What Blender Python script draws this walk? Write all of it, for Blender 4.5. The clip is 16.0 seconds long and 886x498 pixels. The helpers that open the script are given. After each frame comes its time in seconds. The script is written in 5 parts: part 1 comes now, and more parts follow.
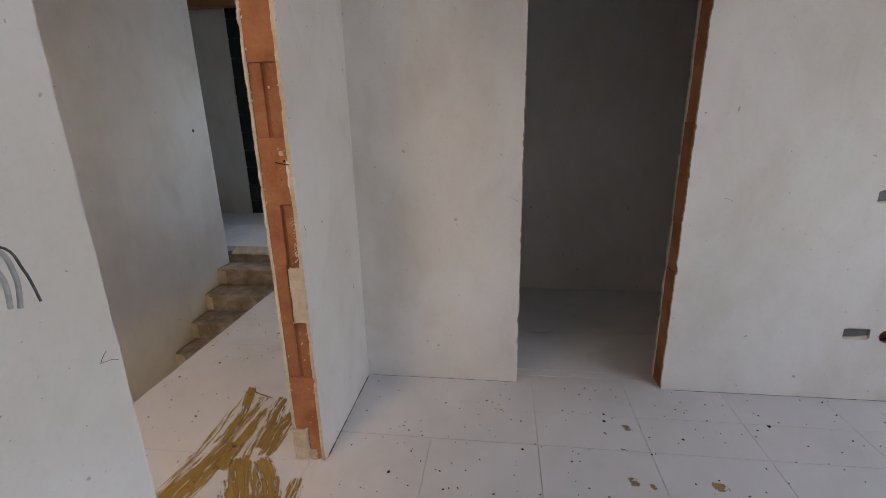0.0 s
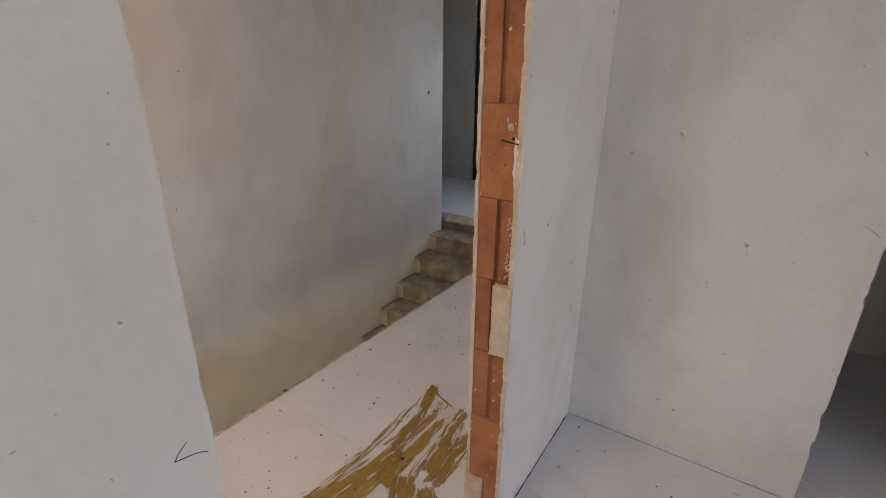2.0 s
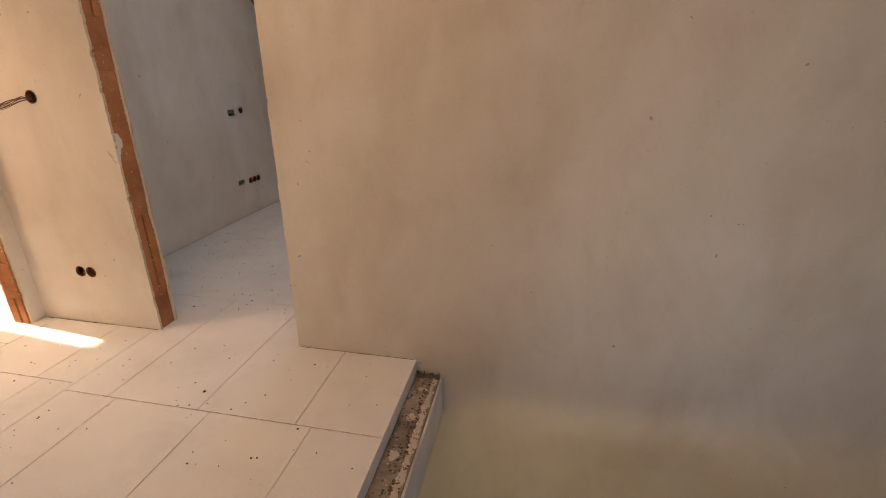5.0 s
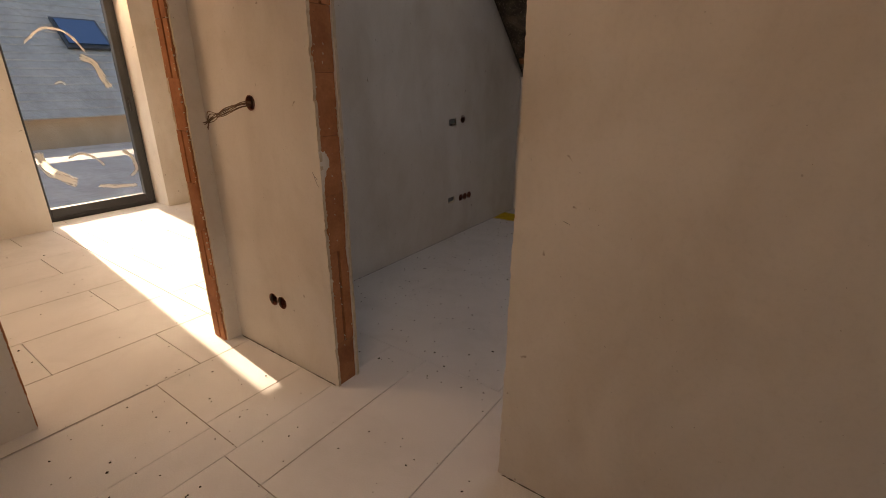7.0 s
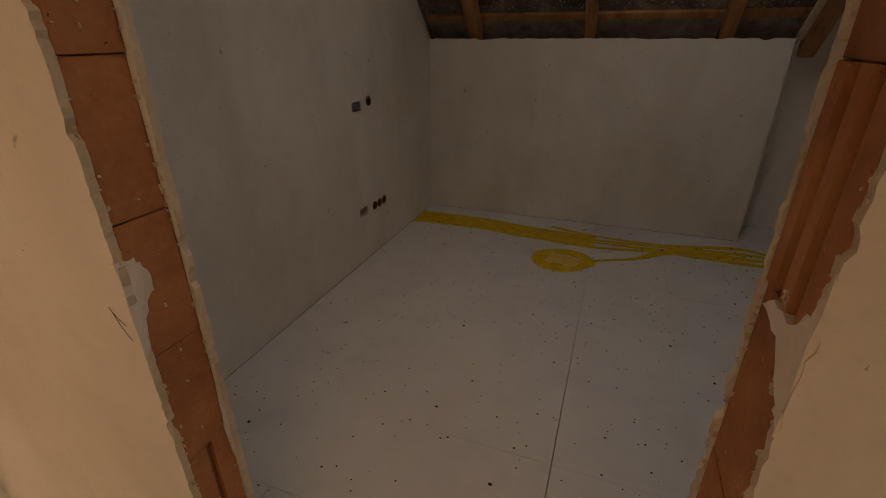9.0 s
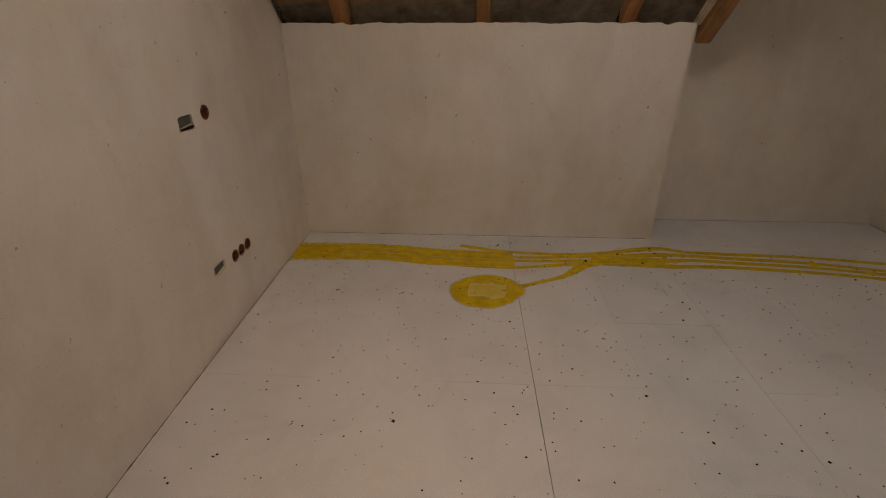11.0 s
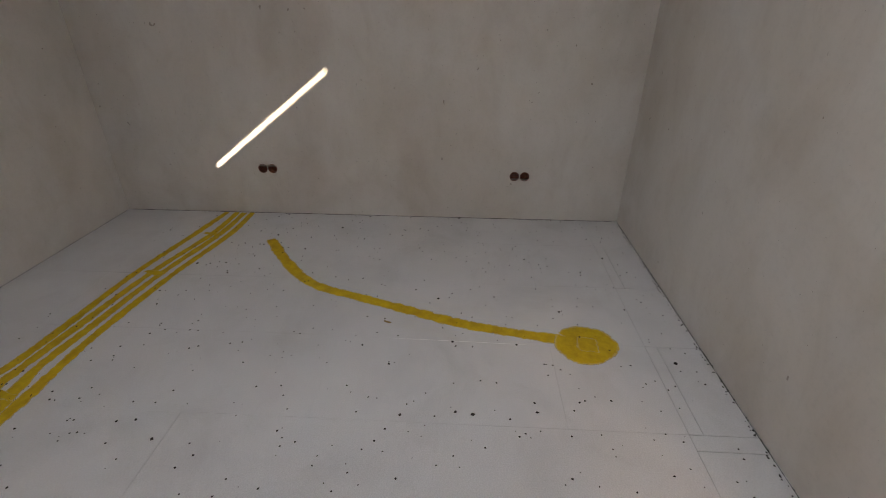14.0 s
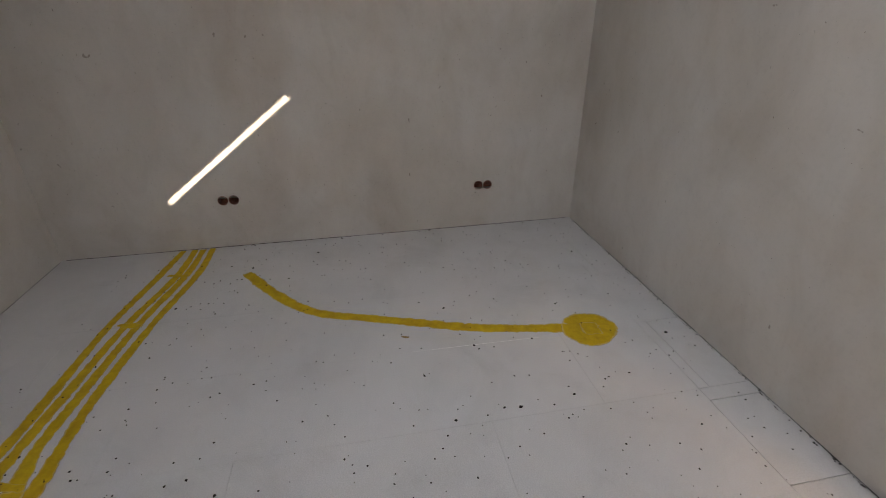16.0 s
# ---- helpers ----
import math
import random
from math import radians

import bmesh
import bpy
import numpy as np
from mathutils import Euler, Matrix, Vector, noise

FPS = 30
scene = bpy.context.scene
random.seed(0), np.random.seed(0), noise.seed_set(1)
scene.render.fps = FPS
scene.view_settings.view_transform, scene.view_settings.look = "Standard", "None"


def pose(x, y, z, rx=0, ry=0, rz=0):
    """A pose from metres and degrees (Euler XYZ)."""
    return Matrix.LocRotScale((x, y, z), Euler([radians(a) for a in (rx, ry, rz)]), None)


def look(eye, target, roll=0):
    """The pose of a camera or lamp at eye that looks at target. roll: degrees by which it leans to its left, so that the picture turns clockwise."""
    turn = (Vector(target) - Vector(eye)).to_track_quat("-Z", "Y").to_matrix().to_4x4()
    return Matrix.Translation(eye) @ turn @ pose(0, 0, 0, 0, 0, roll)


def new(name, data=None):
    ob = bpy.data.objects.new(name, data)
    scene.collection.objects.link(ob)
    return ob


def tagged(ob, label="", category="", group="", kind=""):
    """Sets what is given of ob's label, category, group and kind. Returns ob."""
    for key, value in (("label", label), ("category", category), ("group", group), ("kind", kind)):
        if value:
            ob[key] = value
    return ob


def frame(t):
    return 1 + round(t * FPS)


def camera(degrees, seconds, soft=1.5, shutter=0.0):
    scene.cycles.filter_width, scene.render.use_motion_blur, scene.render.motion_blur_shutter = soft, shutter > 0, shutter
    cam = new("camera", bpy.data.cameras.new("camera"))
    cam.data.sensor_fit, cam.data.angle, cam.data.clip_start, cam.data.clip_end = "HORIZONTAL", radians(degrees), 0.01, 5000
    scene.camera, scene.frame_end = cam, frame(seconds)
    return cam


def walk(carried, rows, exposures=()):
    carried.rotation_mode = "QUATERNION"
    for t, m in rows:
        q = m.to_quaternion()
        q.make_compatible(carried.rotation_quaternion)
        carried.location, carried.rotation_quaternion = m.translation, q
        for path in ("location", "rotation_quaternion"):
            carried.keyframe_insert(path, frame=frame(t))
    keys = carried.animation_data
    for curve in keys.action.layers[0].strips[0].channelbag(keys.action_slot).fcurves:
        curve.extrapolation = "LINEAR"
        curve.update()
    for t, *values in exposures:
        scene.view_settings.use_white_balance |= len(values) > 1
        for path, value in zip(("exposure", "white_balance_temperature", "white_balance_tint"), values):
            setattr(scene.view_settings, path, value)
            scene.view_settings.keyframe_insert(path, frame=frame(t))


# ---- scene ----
cam = camera(87.7, 16.0, soft=0.8)
PATH = [
    (0, (0.218, -3.034, 1.48), (2.114, -2.786, 0.894), -1.2),
    (0.5, (0.392, -2.995, 1.458), (2.233, -2.508, 0.848), -1.2),
    (1, (0.541, -2.973, 1.434), (2.292, -2.245, 0.797), -0.6),
    (1.5, (0.617, -2.921, 1.435), (2.269, -2.014, 0.767), 0.0),
    (2, (0.734, -2.773, 1.451), (2.288, -1.725, 0.753), 0.5),
    (2.5, (0.81, -2.675, 1.455), (2.245, -1.482, 0.736), 0.9),
    (3, (0.962, -2.582, 1.423), (2.231, -1.223, 0.686), 1.2),
    (3.5, (1.183, -2.479, 1.41), (2.215, -0.941, 0.655), 1.4),
    (4, (1.247, -2.365, 1.42), (1.926, -0.647, 0.653), 1.5),
    (4.5, (1.253, -2.173, 1.405), (1.428, -0.323, 0.667), 0.7),
    (5, (1.24, -2.035, 1.448), (0.872, -0.205, 0.73), -0.1),
    (5.2, (1.239, -1.971, 1.467), (0.679, -0.185, 0.763), -0.2),
    (7.3, (0.466, -1.135, 1.427), (-0.626, 0.387, 0.725), 0.3),
    (7.5, (0.361, -1.062, 1.412), (-0.685, 0.485, 0.696), 0.4),
    (8, (0.111, -0.899, 1.466), (-0.806, 0.711, 0.713), 0.4),
    (8.5, (-0.047, -0.675, 1.455), (-0.833, 0.983, 0.661), 0.2),
    (9, (-0.188, -0.426, 1.48), (-0.824, 1.273, 0.638), -0.2),
    (9.2, (-0.23, -0.377, 1.434), (-0.803, 1.353, 0.609), -0.1),
    (11.3, (-0.597, 0.414, 1.449), (-0.505, 2.204, 0.561), 0.3),
    (11.5, (-0.61, 0.504, 1.446), (-0.36, 2.277, 0.554), 0.6),
    (12, (-0.615, 0.727, 1.446), (0.075, 2.373, 0.543), 0.5),
    (12.5, (-0.487, 0.947, 1.413), (0.631, 2.316, 0.476), -0.0),
    (13, (-0.339, 1.103, 1.443), (1.114, 2.079, 0.474), -0.1),
    (13.5, (-0.385, 1.216, 1.412), (1.3, 1.723, 0.461), 0.5),
    (14, (-0.478, 1.295, 1.421), (1.282, 1.384, 0.475), 0.3),
    (14.5, (-0.331, 1.441, 1.417), (1.418, 1.213, 0.474), 0.2),
    (15, (-0.264, 1.547, 1.448), (1.451, 1.141, 0.502), -0.2),
    (15.5, (-0.389, 1.719, 1.458), (1.327, 1.285, 0.527), -0.5),
    (16, (-0.542, 1.814, 1.485), (1.21, 1.493, 0.575), -0.6),
]
EXPOSURES = [(0, 2.45, 6400, 13), (1.5, 2.46, 6400, 14), (3, 2.6, 6800, 17), (4, 2.6, 7050, 19), (5.2, 2.1, 7500, 19), (7.3, 1.08, 7500, 19), (8, 1.1, 7700, 19),
             (9.2, 1.1, 9400, 20), (11.3, 2.48, 9500, 20), (12.5, 2.5, 8100, 18), (13.5, 2.7, 7200, 14), (14.5, 2.92, 6800, 12), (16, 2.88, 6800, 12)]
walk(cam, [(t, look(eye, target, roll)) for t, eye, target, roll in PATH], EXPOSURES)

# ---- world, sun, exposure ----
SUN_WAY = Vector((1.0, -0.089, -0.516)).normalized()
world = bpy.data.worlds.new("world")
scene.world = world
world.use_nodes = True
wn = world.node_tree
sky = wn.nodes.new("ShaderNodeTexSky")
sky.sky_type = 'NISHITA'
sky.sun_disc = False
sky.sun_elevation = math.asin(-SUN_WAY.z)
sky.sun_rotation = math.atan2(-SUN_WAY.x, -SUN_WAY.y)
sky.air_density, sky.dust_density = 1.2, 1.5
wn.nodes["Background"].inputs[1].default_value = 0.12
wn.links.new(sky.outputs[0], wn.nodes["Background"].inputs[0])
sun = new("sun", bpy.data.lights.new("sun", 'SUN'))
sun.data.energy, sun.data.angle, sun.data.color = 5.0, radians(0.6), (1.0, 0.84, 0.62)
sun.matrix_world = look((0, 0, 20), Vector((0, 0, 20)) + SUN_WAY)


def window_lamp(name, place, target, w, h, watts, colour):
    """Sky light that enters through a window's opening; fill lamps stand at added, unseen windows."""
    ob = new(name, bpy.data.lights.new(name, 'AREA'))
    ob.data.shape, ob.data.size, ob.data.size_y = 'RECTANGLE', w, h
    ob.data.energy, ob.data.color = watts, colour
    ob.matrix_world = look(place, target)
    return ob


window_lamp("sky_light_west", (-5.18, 0.62, 2.37), (-2.6, 0.5, 0.0), 0.9, 0.3, 8, (1.0, 0.72, 0.45))
# fill lamp at an added ceiling opening, warms the pier from the west
window_lamp("fill_light_west_roof", (-2.75, -1.15, 3.01), (-2.75, -1.15, 0), 0.94, 0.84, 11.5, (1.0, 0.68, 0.42))
window_lamp("sky_light_south", (-0.2, -6.72, 1.5), (0.4, -3, 0.3), 2.6, 1.5, 5.4, (0.92, 0.90, 1.0))
# fill lamp at an added skylight, brightens stair wall and hall floor
window_lamp("fill_light_hall", (0.15, -1.5, 3.01), (0.15, -1.5, 0), 1.1, 0.74, 4.9, (1.0, 0.68, 0.43))
# fill lamp under an assumed attic skylight, placed by wall brightness
window_lamp("fill_light_attic", (0.0, 1.45, 3.01), (0.0, 1.45, 0), 0.5, 1.0, 3.2, (0.88, 0.92, 1.0))
window_lamp("sky_light_lower", (-0.5, -4.93, -0.98), (1.3, 0, -1.2), 2.0, 0.7, 5.6, (1.0, 0.79, 0.46))
# blue fill lamp at an added window, lifts the landing floor
window_lamp("fill_light_landing", (6.97, -1.3, 1.55), (5.0, -1.3, 0.9), 1.1, 1.2, 2.8, (0.68, 0.82, 1.0))


# ---- materials ----
def material(name, rough=0.8, metal=0.0):
    m = bpy.data.materials.new(name)
    m.use_nodes = True
    b = m.node_tree.nodes["Principled BSDF"]
    b.inputs["Roughness"].default_value, b.inputs["Metallic"].default_value = rough, metal
    return m, m.node_tree, b


def coords(nt, scale=(1, 1, 1)):
    """World-sized coordinates that don't turn with single pieces."""
    g = nt.nodes.new("ShaderNodeNewGeometry")
    mp = nt.nodes.new("ShaderNodeMapping")
    mp.inputs["Scale"].default_value = scale
    nt.links.new(g.outputs["Position"], mp.inputs["Vector"])
    return mp.outputs[0]


def noise_of(nt, vec, scale, detail=4, rough=0.6, distort=0.0):
    n = nt.nodes.new("ShaderNodeTexNoise")
    n.inputs["Scale"].default_value, n.inputs["Detail"].default_value = scale, detail
    n.inputs["Roughness"].default_value, n.inputs["Distortion"].default_value = rough, distort
    nt.links.new(vec, n.inputs["Vector"])
    return n.outputs["Fac"]


def ramp_of(nt, fac, stops):
    r = nt.nodes.new("ShaderNodeValToRGB")
    while len(r.color_ramp.elements) < len(stops):
        r.color_ramp.elements.new(0.5)
    for e, (p, c) in zip(r.color_ramp.elements, stops):
        e.position = p
        e.color = (*c, 1) if len(c) == 3 else c
    nt.links.new(fac, r.inputs[0])
    return r.outputs[0]


def mix_of(nt, fac, a, b, mode='MIX'):
    m = nt.nodes.new("ShaderNodeMix")
    m.data_type, m.blend_type = 'RGBA', mode
    if isinstance(fac, (int, float)):
        m.inputs[0].default_value = fac
    else:
        nt.links.new(fac, m.inputs[0])
    for sock, v in ((m.inputs[6], a), (m.inputs[7], b)):
        if isinstance(v, tuple):
            sock.default_value = (*v, 1)
        else:
            nt.links.new(v, sock)
    return m.outputs[2]


def bump_of(nt, b, pairs):
    prev = None
    for height, strength, dist in pairs:
        n = nt.nodes.new("ShaderNodeBump")
        n.inputs["Strength"].default_value, n.inputs["Distance"].default_value = strength, dist
        nt.links.new(height, n.inputs["Height"])
        if prev:
            nt.links.new(prev, n.inputs["Normal"])
        prev = n.outputs[0]
    nt.links.new(prev, b.inputs["Normal"])


def mottled(name, dark, mid, light, scale, fine, rough=0.85, bump=0.3, dist=0.004, stretch=(1, 1, 1), per_object=0.0):
    m, nt, b = material(name, rough)
    v = coords(nt, stretch)
    big, small = noise_of(nt, v, scale, 5, 0.6, 0.4), noise_of(nt, v, fine, 4, 0.65)
    c = ramp_of(nt, big, [(0.3, dark), (0.5, mid), (0.7, light)])
    s = ramp_of(nt, small, [(0.25, (0.72, 0.72, 0.72)), (0.7, (1.0, 1.0, 1.0))])
    c = mix_of(nt, 0.7, c, s, 'MULTIPLY')
    if per_object:
        o = nt.nodes.new("ShaderNodeObjectInfo")
        t = ramp_of(nt, o.outputs["Random"], [(0.0, (1 - per_object,) * 3), (1.0, (1.0, 1.0, 1.0))])
        c = mix_of(nt, 1.0, c, t, 'MULTIPLY')
    nt.links.new(c, b.inputs["Base Color"])
    bump_of(nt, b, [(big, bump, dist * 3), (small, bump, dist)])
    return m


def plaster_material(name, tint=(1, 1, 1)):
    """Machine gypsum plaster: pale, drying in soft clouds, trowel marks and small pits."""
    m, nt, b = material(name, 0.82)
    v = coords(nt)
    cloud = noise_of(nt, v, 1.1, 4, 0.55, 0.6)
    patch = noise_of(nt, coords(nt, (1, 1, 0.45)), 2.3, 3, 0.5, 0.3)
    fine = noise_of(nt, v, 60, 4, 0.7)
    trowel = noise_of(nt, coords(nt, (1, 1, 0.25)), 7, 3, 0.5, 1.2)
    T = lambda c: tuple(a * t for a, t in zip(c, tint))
    c = ramp_of(nt, cloud, [(0.3, T((0.615, 0.575, 0.52))), (0.55, T((0.70, 0.675, 0.64))), (0.75, T((0.74, 0.72, 0.69)))])
    p = ramp_of(nt, patch, [(0.36, (0.86, 0.83, 0.80)), (0.52, (1, 1, 1))])
    c = mix_of(nt, 0.5, c, p, 'MULTIPLY')
    f = ramp_of(nt, fine, [(0.25, (0.9, 0.9, 0.9)), (0.5, (1, 1, 1))])
    c = mix_of(nt, 0.6, c, f, 'MULTIPLY')
    pits = noise_of(nt, v, 75, 2, 0.5)
    k = ramp_of(nt, pits, [(0.735, (1, 1, 1)), (0.765, (0.5, 0.47, 0.44))])
    c = mix_of(nt, 0.8, c, k, 'MULTIPLY')
    sweep = noise_of(nt, coords(nt, (1, 1, 0.55)), 4.5, 5, 0.62, 1.6)
    w = ramp_of(nt, sweep, [(0.34, (0.90, 0.885, 0.87)), (0.47, (0.98, 0.98, 0.975)), (0.62, (1.03, 1.03, 1.035))])
    c = mix_of(nt, 0.42, c, w, 'MULTIPLY')
    nicks = noise_of(nt, v, 23, 2, 0.4, 0.4)
    k = ramp_of(nt, nicks, [(0.755, (1, 1, 1)), (0.785, (0.42, 0.38, 0.34))])
    c = mix_of(nt, 0.7, c, k, 'MULTIPLY')
    nt.links.new(c, b.inputs["Base Color"])
    bump_of(nt, b, [(trowel, 0.09, 0.01), (fine, 0.14, 0.002)])
    return m


PLASTER = plaster_material("gypsum_plaster")
PLASTER_RAW = mottled("raw_plaster_edge", (0.52, 0.44, 0.33), (0.63, 0.55, 0.43), (0.72, 0.65, 0.53), 9, 60, 0.95, 0.8)
CLAY = mottled("fired_clay", (0.34, 0.13, 0.055), (0.46, 0.19, 0.082), (0.54, 0.245, 0.112), 7, 70, 0.85, 0.35, 0.003, per_object=0.25)
def splash(m, scale, low, colour):
    """Dried splashes of plaster over a material."""
    nt = m.node_tree
    b = nt.nodes["Principled BSDF"]
    base = b.inputs["Base Color"].links[0].from_socket
    n = noise_of(nt, coords(nt, (1, 1, 0.6)), scale, 3, 0.6, 0.5)
    f = ramp_of(nt, n, [(low, (0, 0, 0)), (low + 0.03, (1, 1, 1))])
    nt.links.new(mix_of(nt, f, base, colour), b.inputs["Base Color"])


def dirt(m, scale, low, high, amount):
    """Faint dirty clouds over a material."""
    nt = m.node_tree
    b = nt.nodes["Principled BSDF"]
    base = b.inputs["Base Color"].links[0].from_socket
    n = noise_of(nt, coords(nt), scale, 6, 0.7, 0.8)
    f = ramp_of(nt, n, [(low, (1 - amount, 1 - amount, 1 - 1.1 * amount)), (high, (1, 1, 1))])
    nt.links.new(mix_of(nt, 1.0, base, f, 'MULTIPLY'), b.inputs["Base Color"])


splash(CLAY, 26, 0.71, (0.62, 0.50, 0.38))
splash(CLAY, 95, 0.69, (0.10, 0.045, 0.02))
splash(CLAY, 110, 0.735, (0.66, 0.56, 0.45))
CLAY_IN = mottled("fired_clay_core", (0.22, 0.08, 0.035), (0.28, 0.11, 0.05), (0.33, 0.14, 0.06), 7, 70, 0.9, 0.4)
EPS = mottled("polystyrene_board", (0.68, 0.68, 0.69), (0.75, 0.75, 0.76), (0.79, 0.79, 0.80), 1.7, 190, 0.7, 0.12, 0.002, per_object=0.025)
CONCRETE = mottled("bare_concrete", (0.17, 0.135, 0.105), (0.29, 0.24, 0.19), (0.42, 0.37, 0.31), 6, 55, 0.92, 0.9, 0.006)
WOOD = mottled("old_rafter_timber", (0.24, 0.105, 0.042), (0.40, 0.19, 0.08), (0.50, 0.26, 0.12), 5, 45, 0.75, 0.4, 0.003, stretch=(2.5, 0.5, 0.5))
SHEATH = mottled("stained_roof_board", (0.05, 0.043, 0.036), (0.13, 0.108, 0.082), (0.34, 0.285, 0.21), 4, 95, 0.9, 0.8, 0.004)
BITUMEN = mottled("black_bitumen_block", (0.012, 0.013, 0.013), (0.011, 0.024, 0.024), (0.04, 0.042, 0.042), 5, 40, 0.45, 0.7, 0.006)
FRAME = mottled("anthracite_window_frame", (0.035, 0.038, 0.042), (0.04, 0.043, 0.047), (0.048, 0.05, 0.055), 3, 90, 0.45, 0.05)
STEP = mottled("splashed_concrete_step", (0.25, 0.205, 0.155), (0.38, 0.325, 0.25), (0.56, 0.49, 0.41), 7, 45, 0.92, 0.9, 0.006)
dirt(EPS, 2.6, 0.33, 0.50, 0.07)
dirt(EPS, 17, 0.26, 0.33, 0.10)
splash(SHEATH, 70, 0.60, (0.40, 0.36, 0.30))
splash(STEP, 9, 0.66, (0.50, 0.45, 0.38))
splash(CONCRETE, 8, 0.68, (0.46, 0.40, 0.33))
splash(BITUMEN, 30, 0.74, (0.4, 0.4, 0.38))
ROOF_TILE = mottled("grey_roof_tile", (0.33, 0.30, 0.27), (0.40, 0.365, 0.33), (0.46, 0.42, 0.38), 2, 9, 0.7, 0.3)
RENDER_WARM = mottled("warm_render", (0.42, 0.31, 0.22), (0.48, 0.36, 0.26), (0.52, 0.4, 0.3), 1.5, 30, 0.9, 0.2)
GROUND = mottled("dry_ground", (0.07, 0.08, 0.04), (0.11, 0.11, 0.06), (0.16, 0.14, 0.09), 0.3, 6, 0.95, 0.3)


# ---- mesh helpers ----
def link_mesh(name, bm, mat, parent=None, label=""):
    me = bpy.data.meshes.new(name)
    bmesh.ops.recalc_face_normals(bm, faces=bm.faces)
    bm.to_mesh(me)
    bm.free()
    for one in (mat if isinstance(mat, (list, tuple)) else [mat]):
        me.materials.append(one)
    ob = new(name, me)
    if parent is not None:
        ob.parent = parent
    if label:
        ob["label"] = label
    return ob


def part(name, bm, mat, parent, label=""):
    return link_mesh(name, bm, mat, parent, label)


def box(bm, x0, x1, y0, y1, z0, z1, mat=0):
    v = [bm.verts.new(p) for p in ((x0, y0, z0), (x1, y0, z0), (x1, y1, z0), (x0, y1, z0),
                                   (x0, y0, z1), (x1, y0, z1), (x1, y1, z1), (x0, y1, z1))]
    for f in ((0, 3, 2, 1), (4, 5, 6, 7), (0, 1, 5, 4), (1, 2, 6, 5), (2, 3, 7, 6), (3, 0, 4, 7)):
        bm.faces.new([v[i] for i in f]).material_index = mat
    return v


def solid(bm, pts, depth):
    """A prism: the outline pts, swept by depth."""
    a = [bm.verts.new(p) for p in pts]
    b = [bm.verts.new(Vector(p) + Vector(depth)) for p in pts]
    bm.faces.new(a)
    bm.faces.new(b[::-1])
    for i in range(len(a)):
        j = (i + 1) % len(a)
        bm.faces.new((a[i], b[i], b[j], a[j]))


def structure(name, bm, mat, label=""):
    return tagged(link_mesh(name, bm, mat), label, "", "", "structure")


rng = random.Random(7)


def ragged(length, step, amp, rnd):
    """Offsets along an edge broken off by hand: small teeth and a few deeper bites."""
    n = max(2, int(length / step))
    out, drift, bite = [], 0.0, 0
    for i in range(n + 1):
        drift = 0.7 * drift + rnd.uniform(-1, 1) * amp * 0.3
        bite = bite - 1 if bite > 0 else (rnd.randint(2, 4) if rnd.random() < 0.03 else 0)
        out.append(drift + rnd.uniform(-1, 1) * amp * 0.35 + (amp * 1.2 if bite else 0))
    return out


def skin(bm, axis, face, back, a0, a1, z0, z1, rag0=0.0, rag1=0.0, ragtop=0.0, seed=1, top=None):
    """A coat of plaster from a0 to a1 along an axis, with broken edges where it ends at an opening. top: the height along the coat."""
    rnd = random.Random(seed)
    P = (lambda a, t, z: (a, t, z)) if axis == 'x' else (lambda a, t, z: (t, a, z))
    zs = np.linspace(z0, z1, max(2, int((z1 - z0) / 0.011)) if (rag0 or rag1) else 2)
    r0 = ragged(z1 - z0, 0.011, rag0, rnd)
    r1 = ragged(z1 - z0, 0.011, rag1, rnd)
    if rag0 or rag1:
        cols = []
        for i, z in enumerate(zs):
            e0 = a0 + (r0[min(i, len(r0) - 1)] if rag0 else 0)
            e1 = a1 - (r1[min(i, len(r1) - 1)] if rag1 else 0)
            cols.append([bm.verts.new(P(e, t, z)) for e, t in ((e0, face), (e1, face), (e1, back), (e0, back))])
        for i in range(len(cols) - 1):
            lo, hi = cols[i], cols[i + 1]
            for j in range(4):
                k = (j + 1) % 4
                bm.faces.new((lo[j], lo[k], hi[k], hi[j])).material_index = 1 if j in (1, 3) else 0
        bm.faces.new(cols[0])
        bm.faces.new(cols[-1][::-1])
    else:
        n = max(2, int((a1 - a0) / 0.03)) if (ragtop or top) else 2
        xs = np.linspace(a0, a1, n)
        rt = ragged(a1 - a0, 0.03, ragtop, rnd)
        cols = []
        for i, a in enumerate(xs):
            h = (top(a) if top else z1) - (rt[min(i, len(rt) - 1)] if ragtop else 0)
            cols.append([bm.verts.new(P(a, t, z)) for t, z in ((face, z0), (face, h), (back, h), (back, z0))])
        for i in range(len(cols) - 1):
            lo, hi = cols[i], cols[i + 1]
            for j in range(4):
                k = (j + 1) % 4
                bm.faces.new((lo[j], lo[k], hi[k], hi[j])).material_index = 1 if j == 1 and ragtop else 0
        bm.faces.new(cols[0])
        bm.faces.new(cols[-1][::-1])


